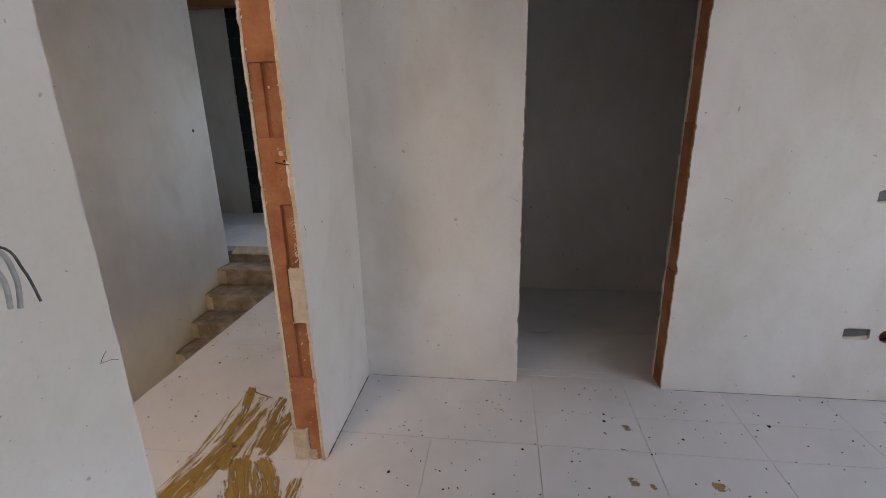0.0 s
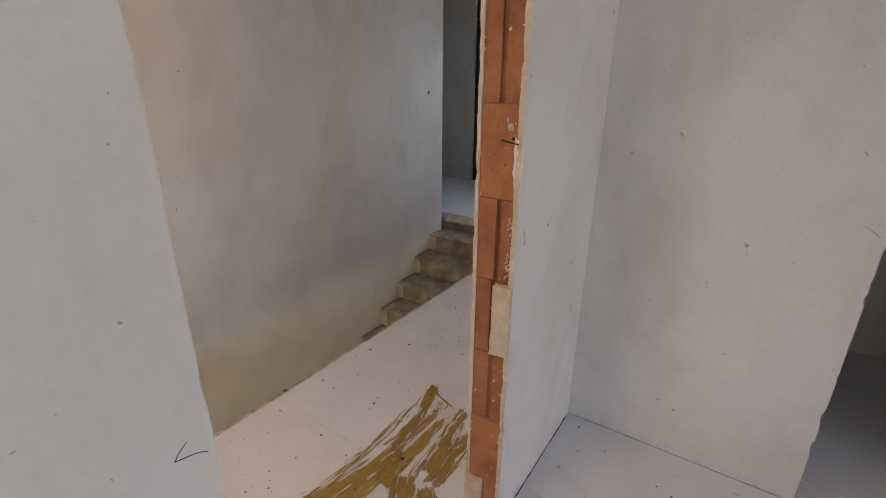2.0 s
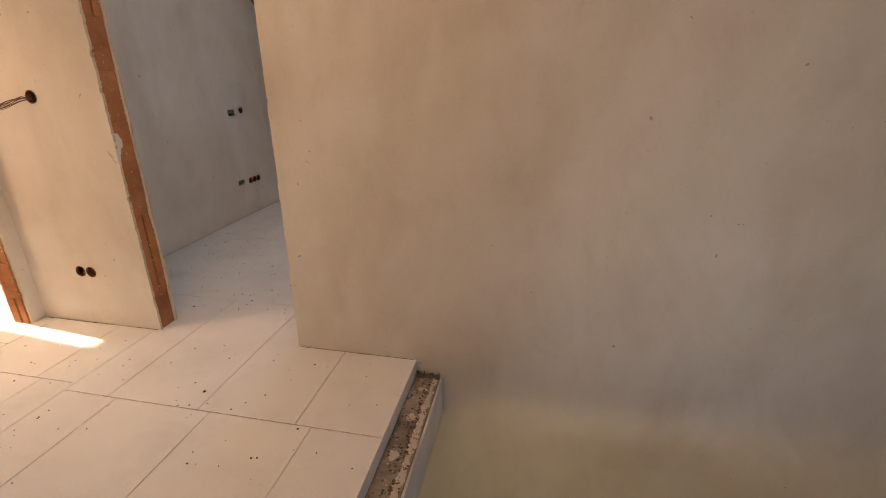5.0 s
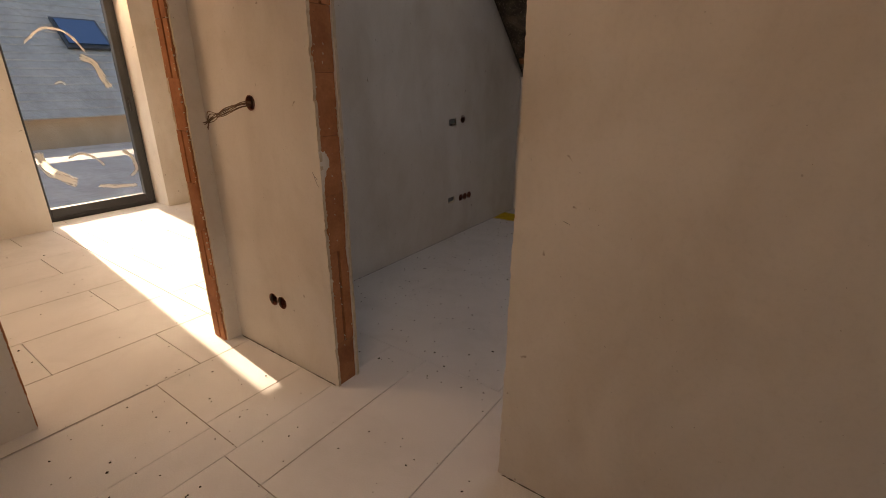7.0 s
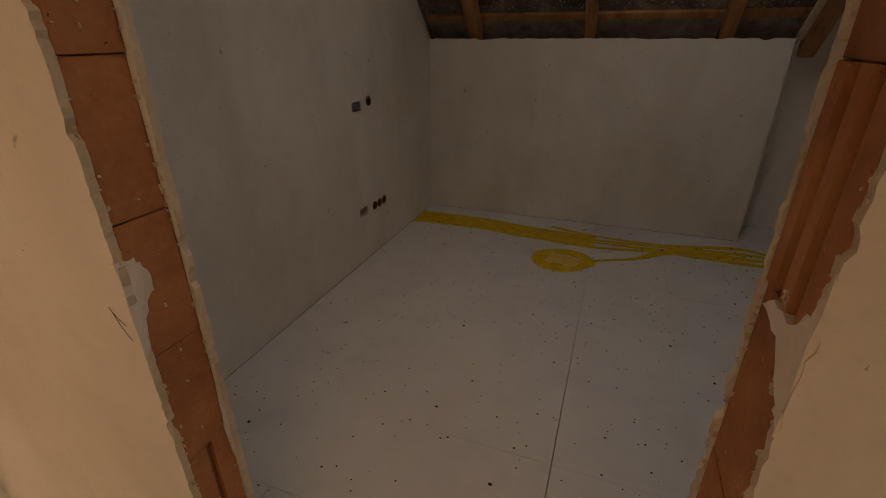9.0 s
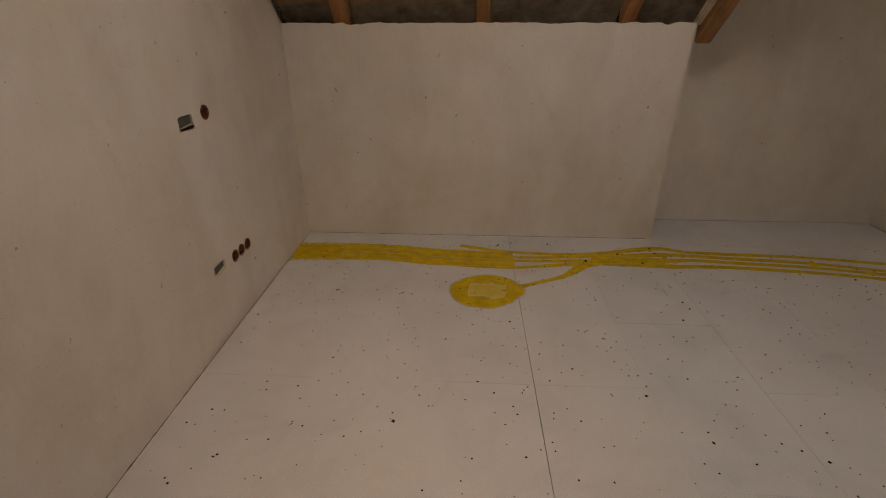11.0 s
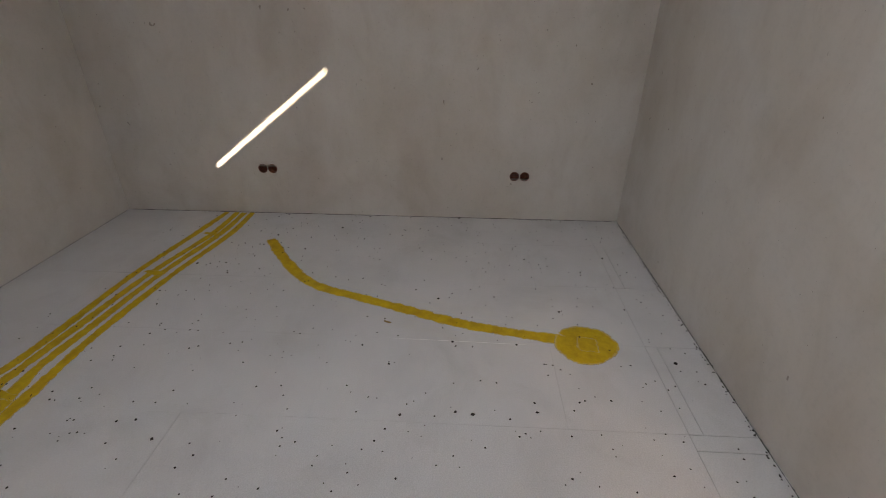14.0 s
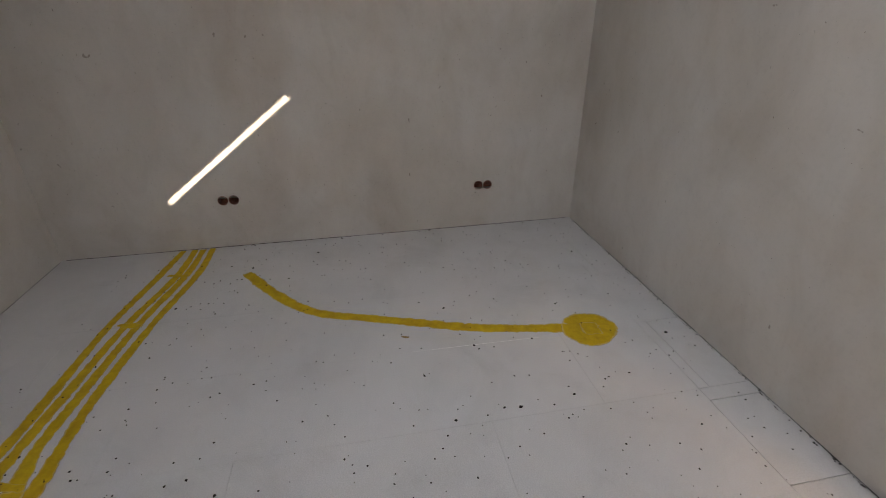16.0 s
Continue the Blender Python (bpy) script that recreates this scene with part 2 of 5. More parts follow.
def tube(bm, pts, r, seg=8):
    """A round cord through the points."""
    fine = []
    n = len(pts)
    for i in range(n - 1):
        p0, p1, p2, p3 = pts[max(i - 1, 0)], pts[i], pts[i + 1], pts[min(i + 2, n - 1)]
        for k in range(6):
            t = k / 6
            fine.append(0.5 * ((2 * p1) + (p2 - p0) * t + (2 * p0 - 5 * p1 + 4 * p2 - p3) * t * t + (3 * p1 - p0 - 3 * p2 + p3) * t ** 3))
    fine.append(pts[-1])
    rings = []
    for i, p in enumerate(fine):
        d = (fine[min(i + 1, len(fine) - 1)] - fine[max(i - 1, 0)]).normalized()
        a = d.orthogonal().normalized()
        b = d.cross(a)
        rings.append([bm.verts.new(p + (a * math.cos(2 * math.pi * k / seg) + b * math.sin(2 * math.pi * k / seg)) * r) for k in range(seg)])
    for lo, hi in zip(rings, rings[1:]):
        off = min(range(seg), key=lambda s: (lo[0].co - hi[s].co).length)
        for k in range(seg):
            bm.faces.new((lo[k], lo[(k + 1) % seg], hi[(k + 1 + off) % seg], hi[(k + off) % seg]))
    bm.faces.new(rings[0])
    bm.faces.new(rings[-1][::-1])


def plate(bm, axis, face, back, a0, a1, z0, z1, holes):
    """A flat wall facing with cut-outs (a, z, half width, half height; a round one where the half height is 0)."""
    P = (lambda a, t, z: (a, t, z)) if axis == 'x' else (lambda a, t, z: (t, a, z))
    ca = sorted({a0, a1, *(h[0] - h[2] - 0.002 for h in holes), *(h[0] + h[2] + 0.002 for h in holes)})
    cz = sorted({z0, z1, *(h[1] - (h[3] or h[2]) - 0.002 for h in holes), *(h[1] + (h[3] or h[2]) + 0.002 for h in holes)})

    def wall(loop):
        n = len(loop)
        f = [bm.verts.new(P(a, face, z)) for a, z in loop]
        b = [bm.verts.new(P(a, back, z)) for a, z in loop]
        for i in range(n):
            j = (i + 1) % n
            bm.faces.new((f[i], f[j], b[j], b[i])).material_index = 1
        return f
    for i in range(len(ca) - 1):
        for j in range(len(cz) - 1):
            l, r, d, u = ca[i], ca[i + 1], cz[j], cz[j + 1]
            hole = [h for h in holes if l - 1e-6 <= h[0] <= r + 1e-6 and d - 1e-6 <= h[1] <= u + 1e-6
                    and abs(h[0] - h[2] - 0.002 - l) < h[2] and abs(h[1] + (h[3] or h[2]) + 0.002 - u) < h[2]]
            if not hole:
                bm.faces.new([bm.verts.new(P(a, face, z)) for a, z in ((l, d), (r, d), (r, u), (l, u))])
                continue
            a, z, ha, hz = hole[0]
            n = 24
            ring, outer = [], []
            for k in range(n):
                w = 2 * math.pi * (k + 0.5) / n
                cx, cy = math.cos(w), math.sin(w)
                m = max(abs(cx), abs(cy))
                if hz:
                    ring.append((a + ha * cx / m, z + hz * cy / m))
                else:
                    ring.append((a + ha * cx, z + ha * cy))
                outer.append(((l + r) / 2 + (r - l) / 2 * cx / m, (d + u) / 2 + (u - d) / 2 * cy / m))
            inner = wall(ring)
            out = [bm.verts.new(P(p, face, q)) for p, q in outer]
            corners = {}
            for k in range(n):
                e = (k + 1) % n
                p, q = outer[k], outer[e]
                if abs(p[0] - q[0]) > 1e-6 and abs(p[1] - q[1]) > 1e-6:
                    c = bm.verts.new(P(p[0] if abs(p[0] - l) < 1e-6 or abs(p[0] - r) < 1e-6 else q[0], face,
                                       p[1] if abs(p[1] - d) < 1e-6 or abs(p[1] - u) < 1e-6 else q[1]))
                    bm.faces.new((inner[k], out[k], c, out[e], inner[e]))
                else:
                    bm.faces.new((inner[k], out[k], out[e], inner[e]))


COAT = 0.015
H = 3.0
LOW = -2.9
SLOPE = 0.955


def roof_z(y, lift=0.0):
    return 1.464 + SLOPE * (3.473 - y) + lift


# ---- large structure ----
# stair wall with the doorway to the attic room; its lower part goes down beside the stairs
bm = bmesh.new()
box(bm, 0.12, 4.80, COAT, 0.175 - COAT, LOW, H)
# unseen lintel, added to cut hall light falling into the attic room
box(bm, -0.80, -0.10, COAT, 0.12, 2.12, H)
wall_stair = structure("wall_stair", bm, PLASTER, "long plastered brick wall beside the concrete stairs")
bm = bmesh.new()
skin(bm, 'x', 0.0, COAT, 0.0, 4.812, -0.08, H, rag0=0.004, seed=11)
skin(bm, 'x', 0.175, 0.175 - COAT, 0.0, 2.70, -0.08, H, rag0=0.005, seed=12)
box(bm, 0.69, 4.812, 0.0, COAT, LOW, -0.08)
box(bm, 2.70, 4.812, 0.175 - COAT, 0.175, 0.0, H)
box(bm, 4.80, 4.812, COAT, 0.175 - COAT, 0.0, H)
part("plaster_coat", bm, [PLASTER, PLASTER_RAW], wall_stair)

bm = bmesh.new()
box(bm, -1.755, -1.02, 0.06, 0.12, -0.082, H)
wall_pier = structure("wall_pier", bm, PLASTER, "short plastered pier wall between two open doorways")
bm = bmesh.new()
plate(bm, 'x', 0.0, 0.06, -1.755, -1.05, -0.08, 1.6, [(-1.361, 0.346, 0.033, 0), (-1.287, 0.347, 0.033, 0), (-1.335, 1.33, 0.034, 0)])
box(bm, -1.755, -1.05, 0.0, COAT, 1.6, H)
skin(bm, 'x', 0.0, COAT, -1.05, -0.90, -0.08, H, rag1=0.005, seed=13)
skin(bm, 'x', 0.135, 0.135 - COAT, -1.755, -0.895, -0.08, H, rag1=0.004, seed=14)
part("plaster_coat", bm, [PLASTER, PLASTER_RAW], wall_pier)

# cross wall towards the west room, open next to the pier
bm = bmesh.new()
box(bm, -1.86, -1.812, 0.135, 4.0, -0.082, 1.40)
box(bm, -1.86, -1.755, -0.01, 0.135, -0.082, H)
box(bm, -1.86, -1.755, -2.145, -1.09, -0.082, H)
box(bm, -1.86, -1.755, -1.09, 0.0, 2.35, H)
solid(bm, [(-1.86, 0.135, 1.40), (-1.86, 4.0, 1.40), (-1.86, 4.0, roof_z(4.0, 0.2)), (-1.86, 2.04, roof_z(2.04, 0.2)), (-1.86, 0.135, H + 0.09)], (0.03, 0, 0))
wall_cross = structure("wall_cross", bm, PLASTER, "plastered cross wall with an open doorway to the sunny room")
bm = bmesh.new()
skin(bm, 'y', -1.74, -1.755, -0.085, 0.0, -0.08, H, rag0=0.003, seed=15)
skin(bm, 'y', -1.875, -1.86, -0.09, 1.9, -0.08, H, rag0=0.003, seed=16)
skin(bm, 'y', -1.74, -1.755, -2.145, -0.97, -0.08, H, rag1=0.003, seed=17)
skin(bm, 'y', -1.875, -1.86, -2.145, -0.97, -0.08, H, rag1=0.003, seed=18)
box(bm, -1.74, -1.755, -0.97, -0.085, 2.35, H)
box(bm, -1.875, -1.86, -0.97, -0.085, 2.35, H)
part("plaster_coat", bm, [PLASTER, PLASTER_RAW], wall_cross)

# west wall of the attic room, its top broken off along the roof
bm = bmesh.new()
WEST_TOP = lambda y: min(H, roof_z(y))
skin(bm, 'y', -1.768, -1.80, 0.135, 2.0, -0.08, H, seed=18, top=WEST_TOP)
plate(bm, 'y', -1.768, -1.81, 2.0, 2.7, -0.08, 1.3, [(2.229, 1.068, 0.055, 0.03), (2.389, 1.085, 0.033, 0), (2.222, 0.362, 0.055, 0.03),
                                                 (2.381, 0.354, 0.033, 0), (2.452, 0.354, 0.033, 0), (2.526, 0.354, 0.033, 0)])
skin(bm, 'y', -1.768, -1.80, 2.0, 2.7, 1.3, H, ragtop=0.012, seed=29, top=WEST_TOP)
skin(bm, 'y', -1.768, -1.80, 2.7, 3.50, -0.08, H, ragtop=0.012, seed=19, top=WEST_TOP)
wall_attic_west = structure("wall_attic_west", bm, [PLASTER, PLASTER_RAW], "plastered attic wall with an edge cut along the roof slope")

# knee wall, deeper niche and east wall of the attic room
bm = bmesh.new()
skin(bm, 'x', 3.49, 3.53, -1.80, 0.82, -0.08, 1.452, ragtop=0.008, seed=20)
box(bm, 0.79, 0.82, 3.53, 3.90, -0.082, 1.44)
box(bm, -1.80, 0.79, 3.53, 3.90, 1.36, 1.40)
wall_knee = structure("wall_knee", bm, [PLASTER, PLASTER_RAW], "low plastered knee wall with a ragged top under the rafters")
bm = bmesh.new()
box(bm, -2.0, 2.80, 3.88, 4.05, -0.082, 2.62)
wall_niche = structure("wall_niche", bm, PLASTER, "plastered back wall of the niche beside the knee wall")
bm = bmesh.new()
box(bm, 2.72, 2.82, 0.175, 4.05, -0.082, H)
box(bm, 2.674, 2.72, 0.175, 3.90, 0.6, H)
plate(bm, 'y', 2.674, 2.72, 0.175, 3.90, -0.08, 0.6, [(2.765, 0.348, 0.033, 0), (2.693, 0.348, 0.033, 0), (0.950, 0.328, 0.033, 0), (0.878, 0.328, 0.033, 0)])
wall_attic_east = structure("wall_attic_east", bm, PLASTER, "plain plastered wall with flush box holes near the floor")

# wall between hall and first room: a doorway between two pieces
bm = bmesh.new()
box(bm, -1.86, 0.84, -2.268, -2.16, -0.082, H)
box(bm, 0.84, 1.93, -2.268, -2.16, 2.35, H)
box(bm, 1.93, 2.66, -2.268, -2.16, -0.082, H)
wall_hall = structure("wall_hall", bm, PLASTER, "plastered clay block wall with an open doorway")
bm = bmesh.new()
skin(bm, 'x', -2.283, -2.268, -1.9, 0.952, -0.08, H, rag1=0.003, seed=21)
skin(bm, 'x', -2.145, -2.16, -1.755, 0.955, -0.08, H, rag1=0.0035, seed=22)
skin(bm, 'x', -2.283, -2.268, 1.811, 2.508, -0.08, H, rag0=0.005, seed=23)
skin(bm, 'x', -2.151, -2.16, 1.811, 6.75, -0.08, H, rag0=0.005, seed=24)
box(bm, 0.952, 1.808, -2.283, -2.268, 2.35, H)
box(bm, 0.952, 1.808, -2.16, -2.145, 2.35, H)
box(bm, 2.66, 6.75, -2.283, -2.16, -0.082, H)
part("plaster_coat", bm, [PLASTER, PLASTER_RAW], wall_hall)

# east wall of the first room, with the doorway of the dark room
bm = bmesh.new()
box(bm, 2.523, 2.64, -3.02, -2.268, -0.082, H)
box(bm, 2.57, 2.64, -6.5, -4.03, -0.082, H)
box(bm, 2.523, 2.64, -4.03, -3.02, 2.15, H)
wall_room_east = structure("wall_room_east", bm, PLASTER, "pale plastered wall with an open doorway to a dark room")
bm = bmesh.new()
skin(bm, 'y', 2.508, 2.523, -3.135, -2.283, -0.08, H, rag0=0.004, seed=25)
skin(bm, 'y', 2.655, 2.64, -3.14, -2.283, -0.08, H, rag0=0.004, seed=26)
skin(bm, 'y', 2.508, 2.523, -4.1, -3.905, -0.08, H, rag1=0.004, seed=27)
plate(bm, 'y', 2.508, 2.57, -5.3, -4.1, -0.08, 1.3, [(-4.785, 0.370, 0.06, 0.03), (-4.92, 0.361, 0.033, 0), (-4.785, 1.055, 0.06, 0.03)])
box(bm, 2.508, 2.57, -5.3, -4.1, 1.3, H)
box(bm, 2.508, 2.57, -6.5, -5.3, -0.08, H)
skin(bm, 'y', 2.655, 2.64, -6.5, -3.90, -0.08, H, rag1=0.004, seed=28)
box(bm, 2.508, 2.523, -3.905, -3.135, 2.15, H)
box(bm, 2.64, 2.655, -3.905, -3.135, 2.15, H)
part("plaster_coat", bm, [PLASTER, PLASTER_RAW], wall_room_east)

# dark room, first room's outer walls
bm = bmesh.new()
box(bm, 3.93, 4.05, -5.2, -2.283, -0.082, H)
box(bm, 2.655, 3.93, -5.2, -5.08, -0.082, H)
structure("wall_dark_room", bm, PLASTER, "plastered walls of a small unlit room")
bm = bmesh.new()
box(bm, -2.02, -1.9, -6.62, -2.16, -0.082, H)
box(bm, -2.02, -1.55, -6.62, -6.5, -0.082, H)
box(bm, 1.15, 2.66, -6.62, -6.5, -0.082, H)
box(bm, -1.55, 1.15, -6.62, -6.5, 0, 0.75)
box(bm, -1.55, 1.15, -6.62, -6.5, 2.30, H)
structure("wall_room_south", bm, PLASTER, "plastered outer walls of the first room")

# landing
bm = bmesh.new()
box(bm, 6.75, 6.9, -0.7, 0.33, -0.082, H)
box(bm, 6.75, 6.9, -2.283, -1.9, -0.082, H)
box(bm, 6.75, 6.9, -1.9, -0.7, -0.082, 0.9)
box(bm, 6.75, 6.9, -1.9, -0.7, 2.2, H)
box(bm, 6.68, 6.9, 0.74, 3.2, -0.082, H)
box(bm, 4.66, 6.9, 3.2, 3.35, -0.082, H)
box(bm, 4.66, 4.80, 0.175, 3.2, -0.082, H)
structure("wall_landing", bm, PLASTER, "grey plastered walls round the upper landing")

# west room
bm = bmesh.new()
box(bm, -5.52, -5.06, -2.5, 0.045, -0.082, H)
box(bm, -5.52, -5.06, 1.15, 2.02, -0.082, H)
box(bm, -5.52, -5.06, 0.045, 1.15, 2.40, H)
box(bm, -5.06, -1.86, 1.90, 2.02, -0.082, H)
box(bm, -5.06, -1.875, -2.5, -2.38, -0.082, H)
structure("wall_west", bm, PLASTER, "plastered outer wall with a deep window reveal")

# concrete slab with the stairwell, lower room
bm = bmesh.new()
box(bm, -5.6, 0.815, -6.7, 4.1, -0.335, -0.082)
box(bm, 0.815, 4.86, -6.7, -0.985, -0.335, -0.082)
box(bm, 0.815, 4.86, 0.10, 4.1, -0.335, -0.082)
box(bm, 4.86, 6.9, -6.7, 4.1, -0.335, -0.062)
slab = structure("slab", bm, CONCRETE, "rough bare concrete floor slab round the stairwell")
bm = bmesh.new()
box(bm, 0.815, 0.827, -0.985, -0.002, -0.335, -0.10)
part("edge_plaster", bm, PLASTER, slab, "smooth plaster on the slab edge")
bm = bmesh.new()
rnd = random.Random(31)
rows = []
for k in range(41):
    y = -0.985 + 0.98 * k / 40
    a = 4.868 + rnd.uniform(-0.008, 0.012)
    rows.append([bm.verts.new(p) for p in ((a, y, -0.061), (a + 0.012, y, -0.045 + rnd.uniform(-0.004, 0.004)), (4.979, y, -0.003), (4.979, y, -0.061))])
for lo, hi in zip(rows, rows[1:]):
    for q in range(4):
        bm.faces.new((lo[q], lo[(q + 1) % 4], hi[(q + 1) % 4], hi[q]))
part("screed_strip", bm, PLASTER_RAW, slab, "pale screed strip at the head of the stairs")
bm = bmesh.new()
box(bm, -3.0, 6.9, -5.0, 0.1, LOW - 0.15, LOW)
structure("floor_lower", bm, CONCRETE, "concrete floor of the storey below")
bm = bmesh.new()
box(bm, -3.1, -3.0, -5.0, 0.1, LOW, -0.335)
box(bm, 6.8, 6.9, -5.0, 0.1, LOW, -0.335)
box(bm, -3.1, 0.13, 0.0, 0.1, LOW, -0.335)
box(bm, 4.81, 6.9, 0.0, 0.1, LOW, -0.335)
box(bm, -3.1, -1.6, -5.05, -4.95, LOW, -0.335)
box(bm, 0.6, 6.9, -5.05, -4.95, LOW, -0.335)
box(bm, -1.6, 0.6, -5.05, -4.95, LOW, -1.6)
box(bm, -1.6, 0.6, -5.05, -4.95, -0.45, -0.335)
structure("wall_lower", bm, PLASTER, "plastered walls of the storey below")

# ceilings
bm = bmesh.new()
box(bm, -5.6, -3.25, -6.7, 0.17, H, H + 0.1)
box(bm, -2.25, -0.45, -6.7, 0.17, H, H + 0.1)
box(bm, -3.25, -2.25, -6.7, -1.6, H, H + 0.1)
box(bm, -3.25, -2.25, -0.7, 0.17, H, H + 0.1)
# unseen shaft round the added west opening, shuts out the sun
for x0, x1, y0, y1 in ((-3.3, -3.25, -1.65, -0.65), (-2.25, -2.2, -1.65, -0.65), (-3.25, -2.25, -1.65, -1.6), (-3.25, -2.25, -0.7, -0.65)):
    box(bm, x0, x1, y0, y1, H + 0.1, H + 0.85)
box(bm, 0.75, 6.9, -6.7, 0.17, H, H + 0.1)
box(bm, -0.45, 0.75, -6.7, -1.9, H, H + 0.1)
box(bm, -0.45, 0.75, -1.1, 0.17, H, H + 0.1)
# unseen shaft of the added hall skylight, keeps direct sun out
for x0, x1, y0, y1 in ((-0.5, -0.45, -1.95, -1.05), (0.75, 0.8, -1.95, -1.05), (-0.45, 0.75, -1.95, -1.9), (-0.45, 0.75, -1.1, -1.05)):
    box(bm, x0, x1, y0, y1, H + 0.1, H + 0.85)
structure("ceiling_hall", bm, PLASTER, "flat plain ceiling over hall and rooms")
bm = bmesh.new()
box(bm, -5.6, -1.8, 0.17, 2.05, H, H + 0.1)
box(bm, -1.8, -0.275, 0.17, 2.10, H, H + 0.1)
box(bm, 0.275, 6.9, 0.17, 2.10, H, H + 0.1)
box(bm, -0.275, 0.275, 0.17, 0.9, H, H + 0.1)
box(bm, -0.275, 0.275, 2.0, 2.10, H, H + 0.1)
# unseen shaft of the assumed skylight, blocks direct sun
for x0, x1, y0, y1 in ((-0.325, -0.275, 0.85, 2.05), (0.275, 0.325, 0.85, 2.05), (-0.275, 0.275, 0.85, 0.9), (-0.275, 0.275, 2.0, 2.05)):
    box(bm, x0, x1, y0, y1, H + 0.1, H + 0.34)
box(bm, 2.7, 6.9, 2.10, 4.1, H, H + 0.1)
structure("ceiling_attic", bm, PLASTER, "flat ceiling boards above the attic room")

# stairs: one cast step after another
bm = bmesh.new()
solid(bm, [(4.86, -0.98, -0.35), (4.86, -0.98, -0.62), (1.05, -0.98, LOW), (0.70, -0.98, LOW)], (0, 0.975, 0))
stairs = structure("stairs", bm, CONCRETE, "bare concrete staircase with plaster-splashed steps going down")
for i in range(14):
    nose, z = 4.58 - 0.277 * i, -0.141 - 0.1817 * i
    bm = bmesh.new()
    n = 14
    rows = []
    for k in range(n + 1):
        y = -0.984 + 0.982 * k / n
        j = [rng.uniform(-0.004, 0.004) for _ in range(3)]
        rows.append([bm.verts.new(p) for p in ((nose + 0.30, y, z - 0.004), (nose + 0.012, y, z + j[0] * 0.4), (nose + 0.002 + j[1], y, z - 0.012),
                                               (nose + 0.011 + j[2], y, z - 0.16), (nose + 0.03, y, z - 0.24), (nose + 0.30, y, z - 0.24))])
    for lo, hi in zip(rows, rows[1:]):
        for q in range(6):
            bm.faces.new((lo[q], lo[(q + 1) % 6], hi[(q + 1) % 6], hi[q]))
    bm.faces.new(rows[0])
    bm.faces.new(rows[-1][::-1])
    part("step", bm, STEP, stairs)
    bm = bmesh.new()
    w = rng.uniform(0.06, 0.10)
    for a in range(5):
        y0, y1 = -w + w * a / 5, -w + w * (a + 1) / 5 - 0.001
        box(bm, nose - 0.003, nose + 0.008, y0, y1, z - 0.165, z - 0.012 - rng.uniform(0, 0.02) * (5 - a) / 5)
    part("plaster_lap", bm, PLASTER_RAW, stairs, "pale plaster lapped onto the step")

# roof over the attic room; one board has shrunk away and leaves a gap to the sun
LIFT = 0.19
GAP = ((-0.08, 3.372), (-0.388, 2.48))


def slope_board(bm, pts):
    solid(bm, [(x, y, roof_z(y, LIFT)) for x, y in pts], (0, 0.012, 0.0125))


bm = bmesh.new()
edges = (3.93, 3.60, 3.30, 2.95, 2.60, 2.30, 2.04)
gx = lambda y: GAP[0][0] + (GAP[1][0] - GAP[0][0]) * (GAP[0][1] - y) / (GAP[0][1] - GAP[1][1])
cuts = sorted({*edges, GAP[0][1], GAP[1][1]}, reverse=True)
for y0, y1 in zip(cuts, cuts[1:]):
    ya = y0 - (0.004 if y0 in edges else 0)
    if y0 <= GAP[0][1] and y1 >= GAP[1][1]:
        slope_board(bm, [(-1.85, ya), (gx(ya) - 0.03, ya), (gx(y1) - 0.03, y1), (-1.85, y1)])
        slope_board(bm, [(gx(ya) + 0.03, ya), (0.90, ya), (0.90, y1), (gx(y1) + 0.03, y1)])
    else:
        slope_board(bm, [(-1.85, ya), (0.90, ya), (0.90, y1), (-1.85, y1)])
    # outer cover over the joints
    if not (y0 <= GAP[0][1] and y1 >= GAP[1][1]):
        solid(bm, [(x, y, roof_z(y, LIFT + 0.035)) for x, y in ((-1.9, y0 + 0.02), (0.90, y0 + 0.02), (0.90, y1 - 0.02), (-1.9, y1 - 0.02))], (0, 0.005, 0.005))
    else:
        solid(bm, [(x, y, roof_z(y, LIFT + 0.035)) for x, y in ((-1.9, y0 + 0.02), (gx(y0) - 0.1, y0 + 0.02), (gx(y1) - 0.1, y1 - 0.02), (-1.9, y1 - 0.02))], (0, 0.005, 0.005))
        solid(bm, [(x, y, roof_z(y, LIFT + 0.035)) for x, y in ((gx(y0) + 0.1, y0 + 0.02), (0.90, y0 + 0.02), (0.90, y1 - 0.02), (gx(y1) + 0.1, y1 - 0.02))], (0, 0.005, 0.005))
slope_board(bm, [(0.90, 3.14), (2.80, 3.14), (2.80, 2.04), (0.90, 2.04)])
structure("ceiling_roof_boards", bm, SHEATH, "dark stained old roof boards between the rafters")
# dormer ceiling and cheek are unseen, set low to shade the niche
bm = bmesh.new()
box(bm, 0.86, 2.82, 3.10, 4.10, 2.0, 2.06)
solid(bm, [(0.875, 3.95, roof_z(3.95, 0.12)), (0.875, 3.95, 2.03), (0.875, 3.0, 2.03)], (0.03, 0, 0))
structure("ceiling_dormer", bm, PLASTER, "unseen low boarding over the niche, set to shade it")


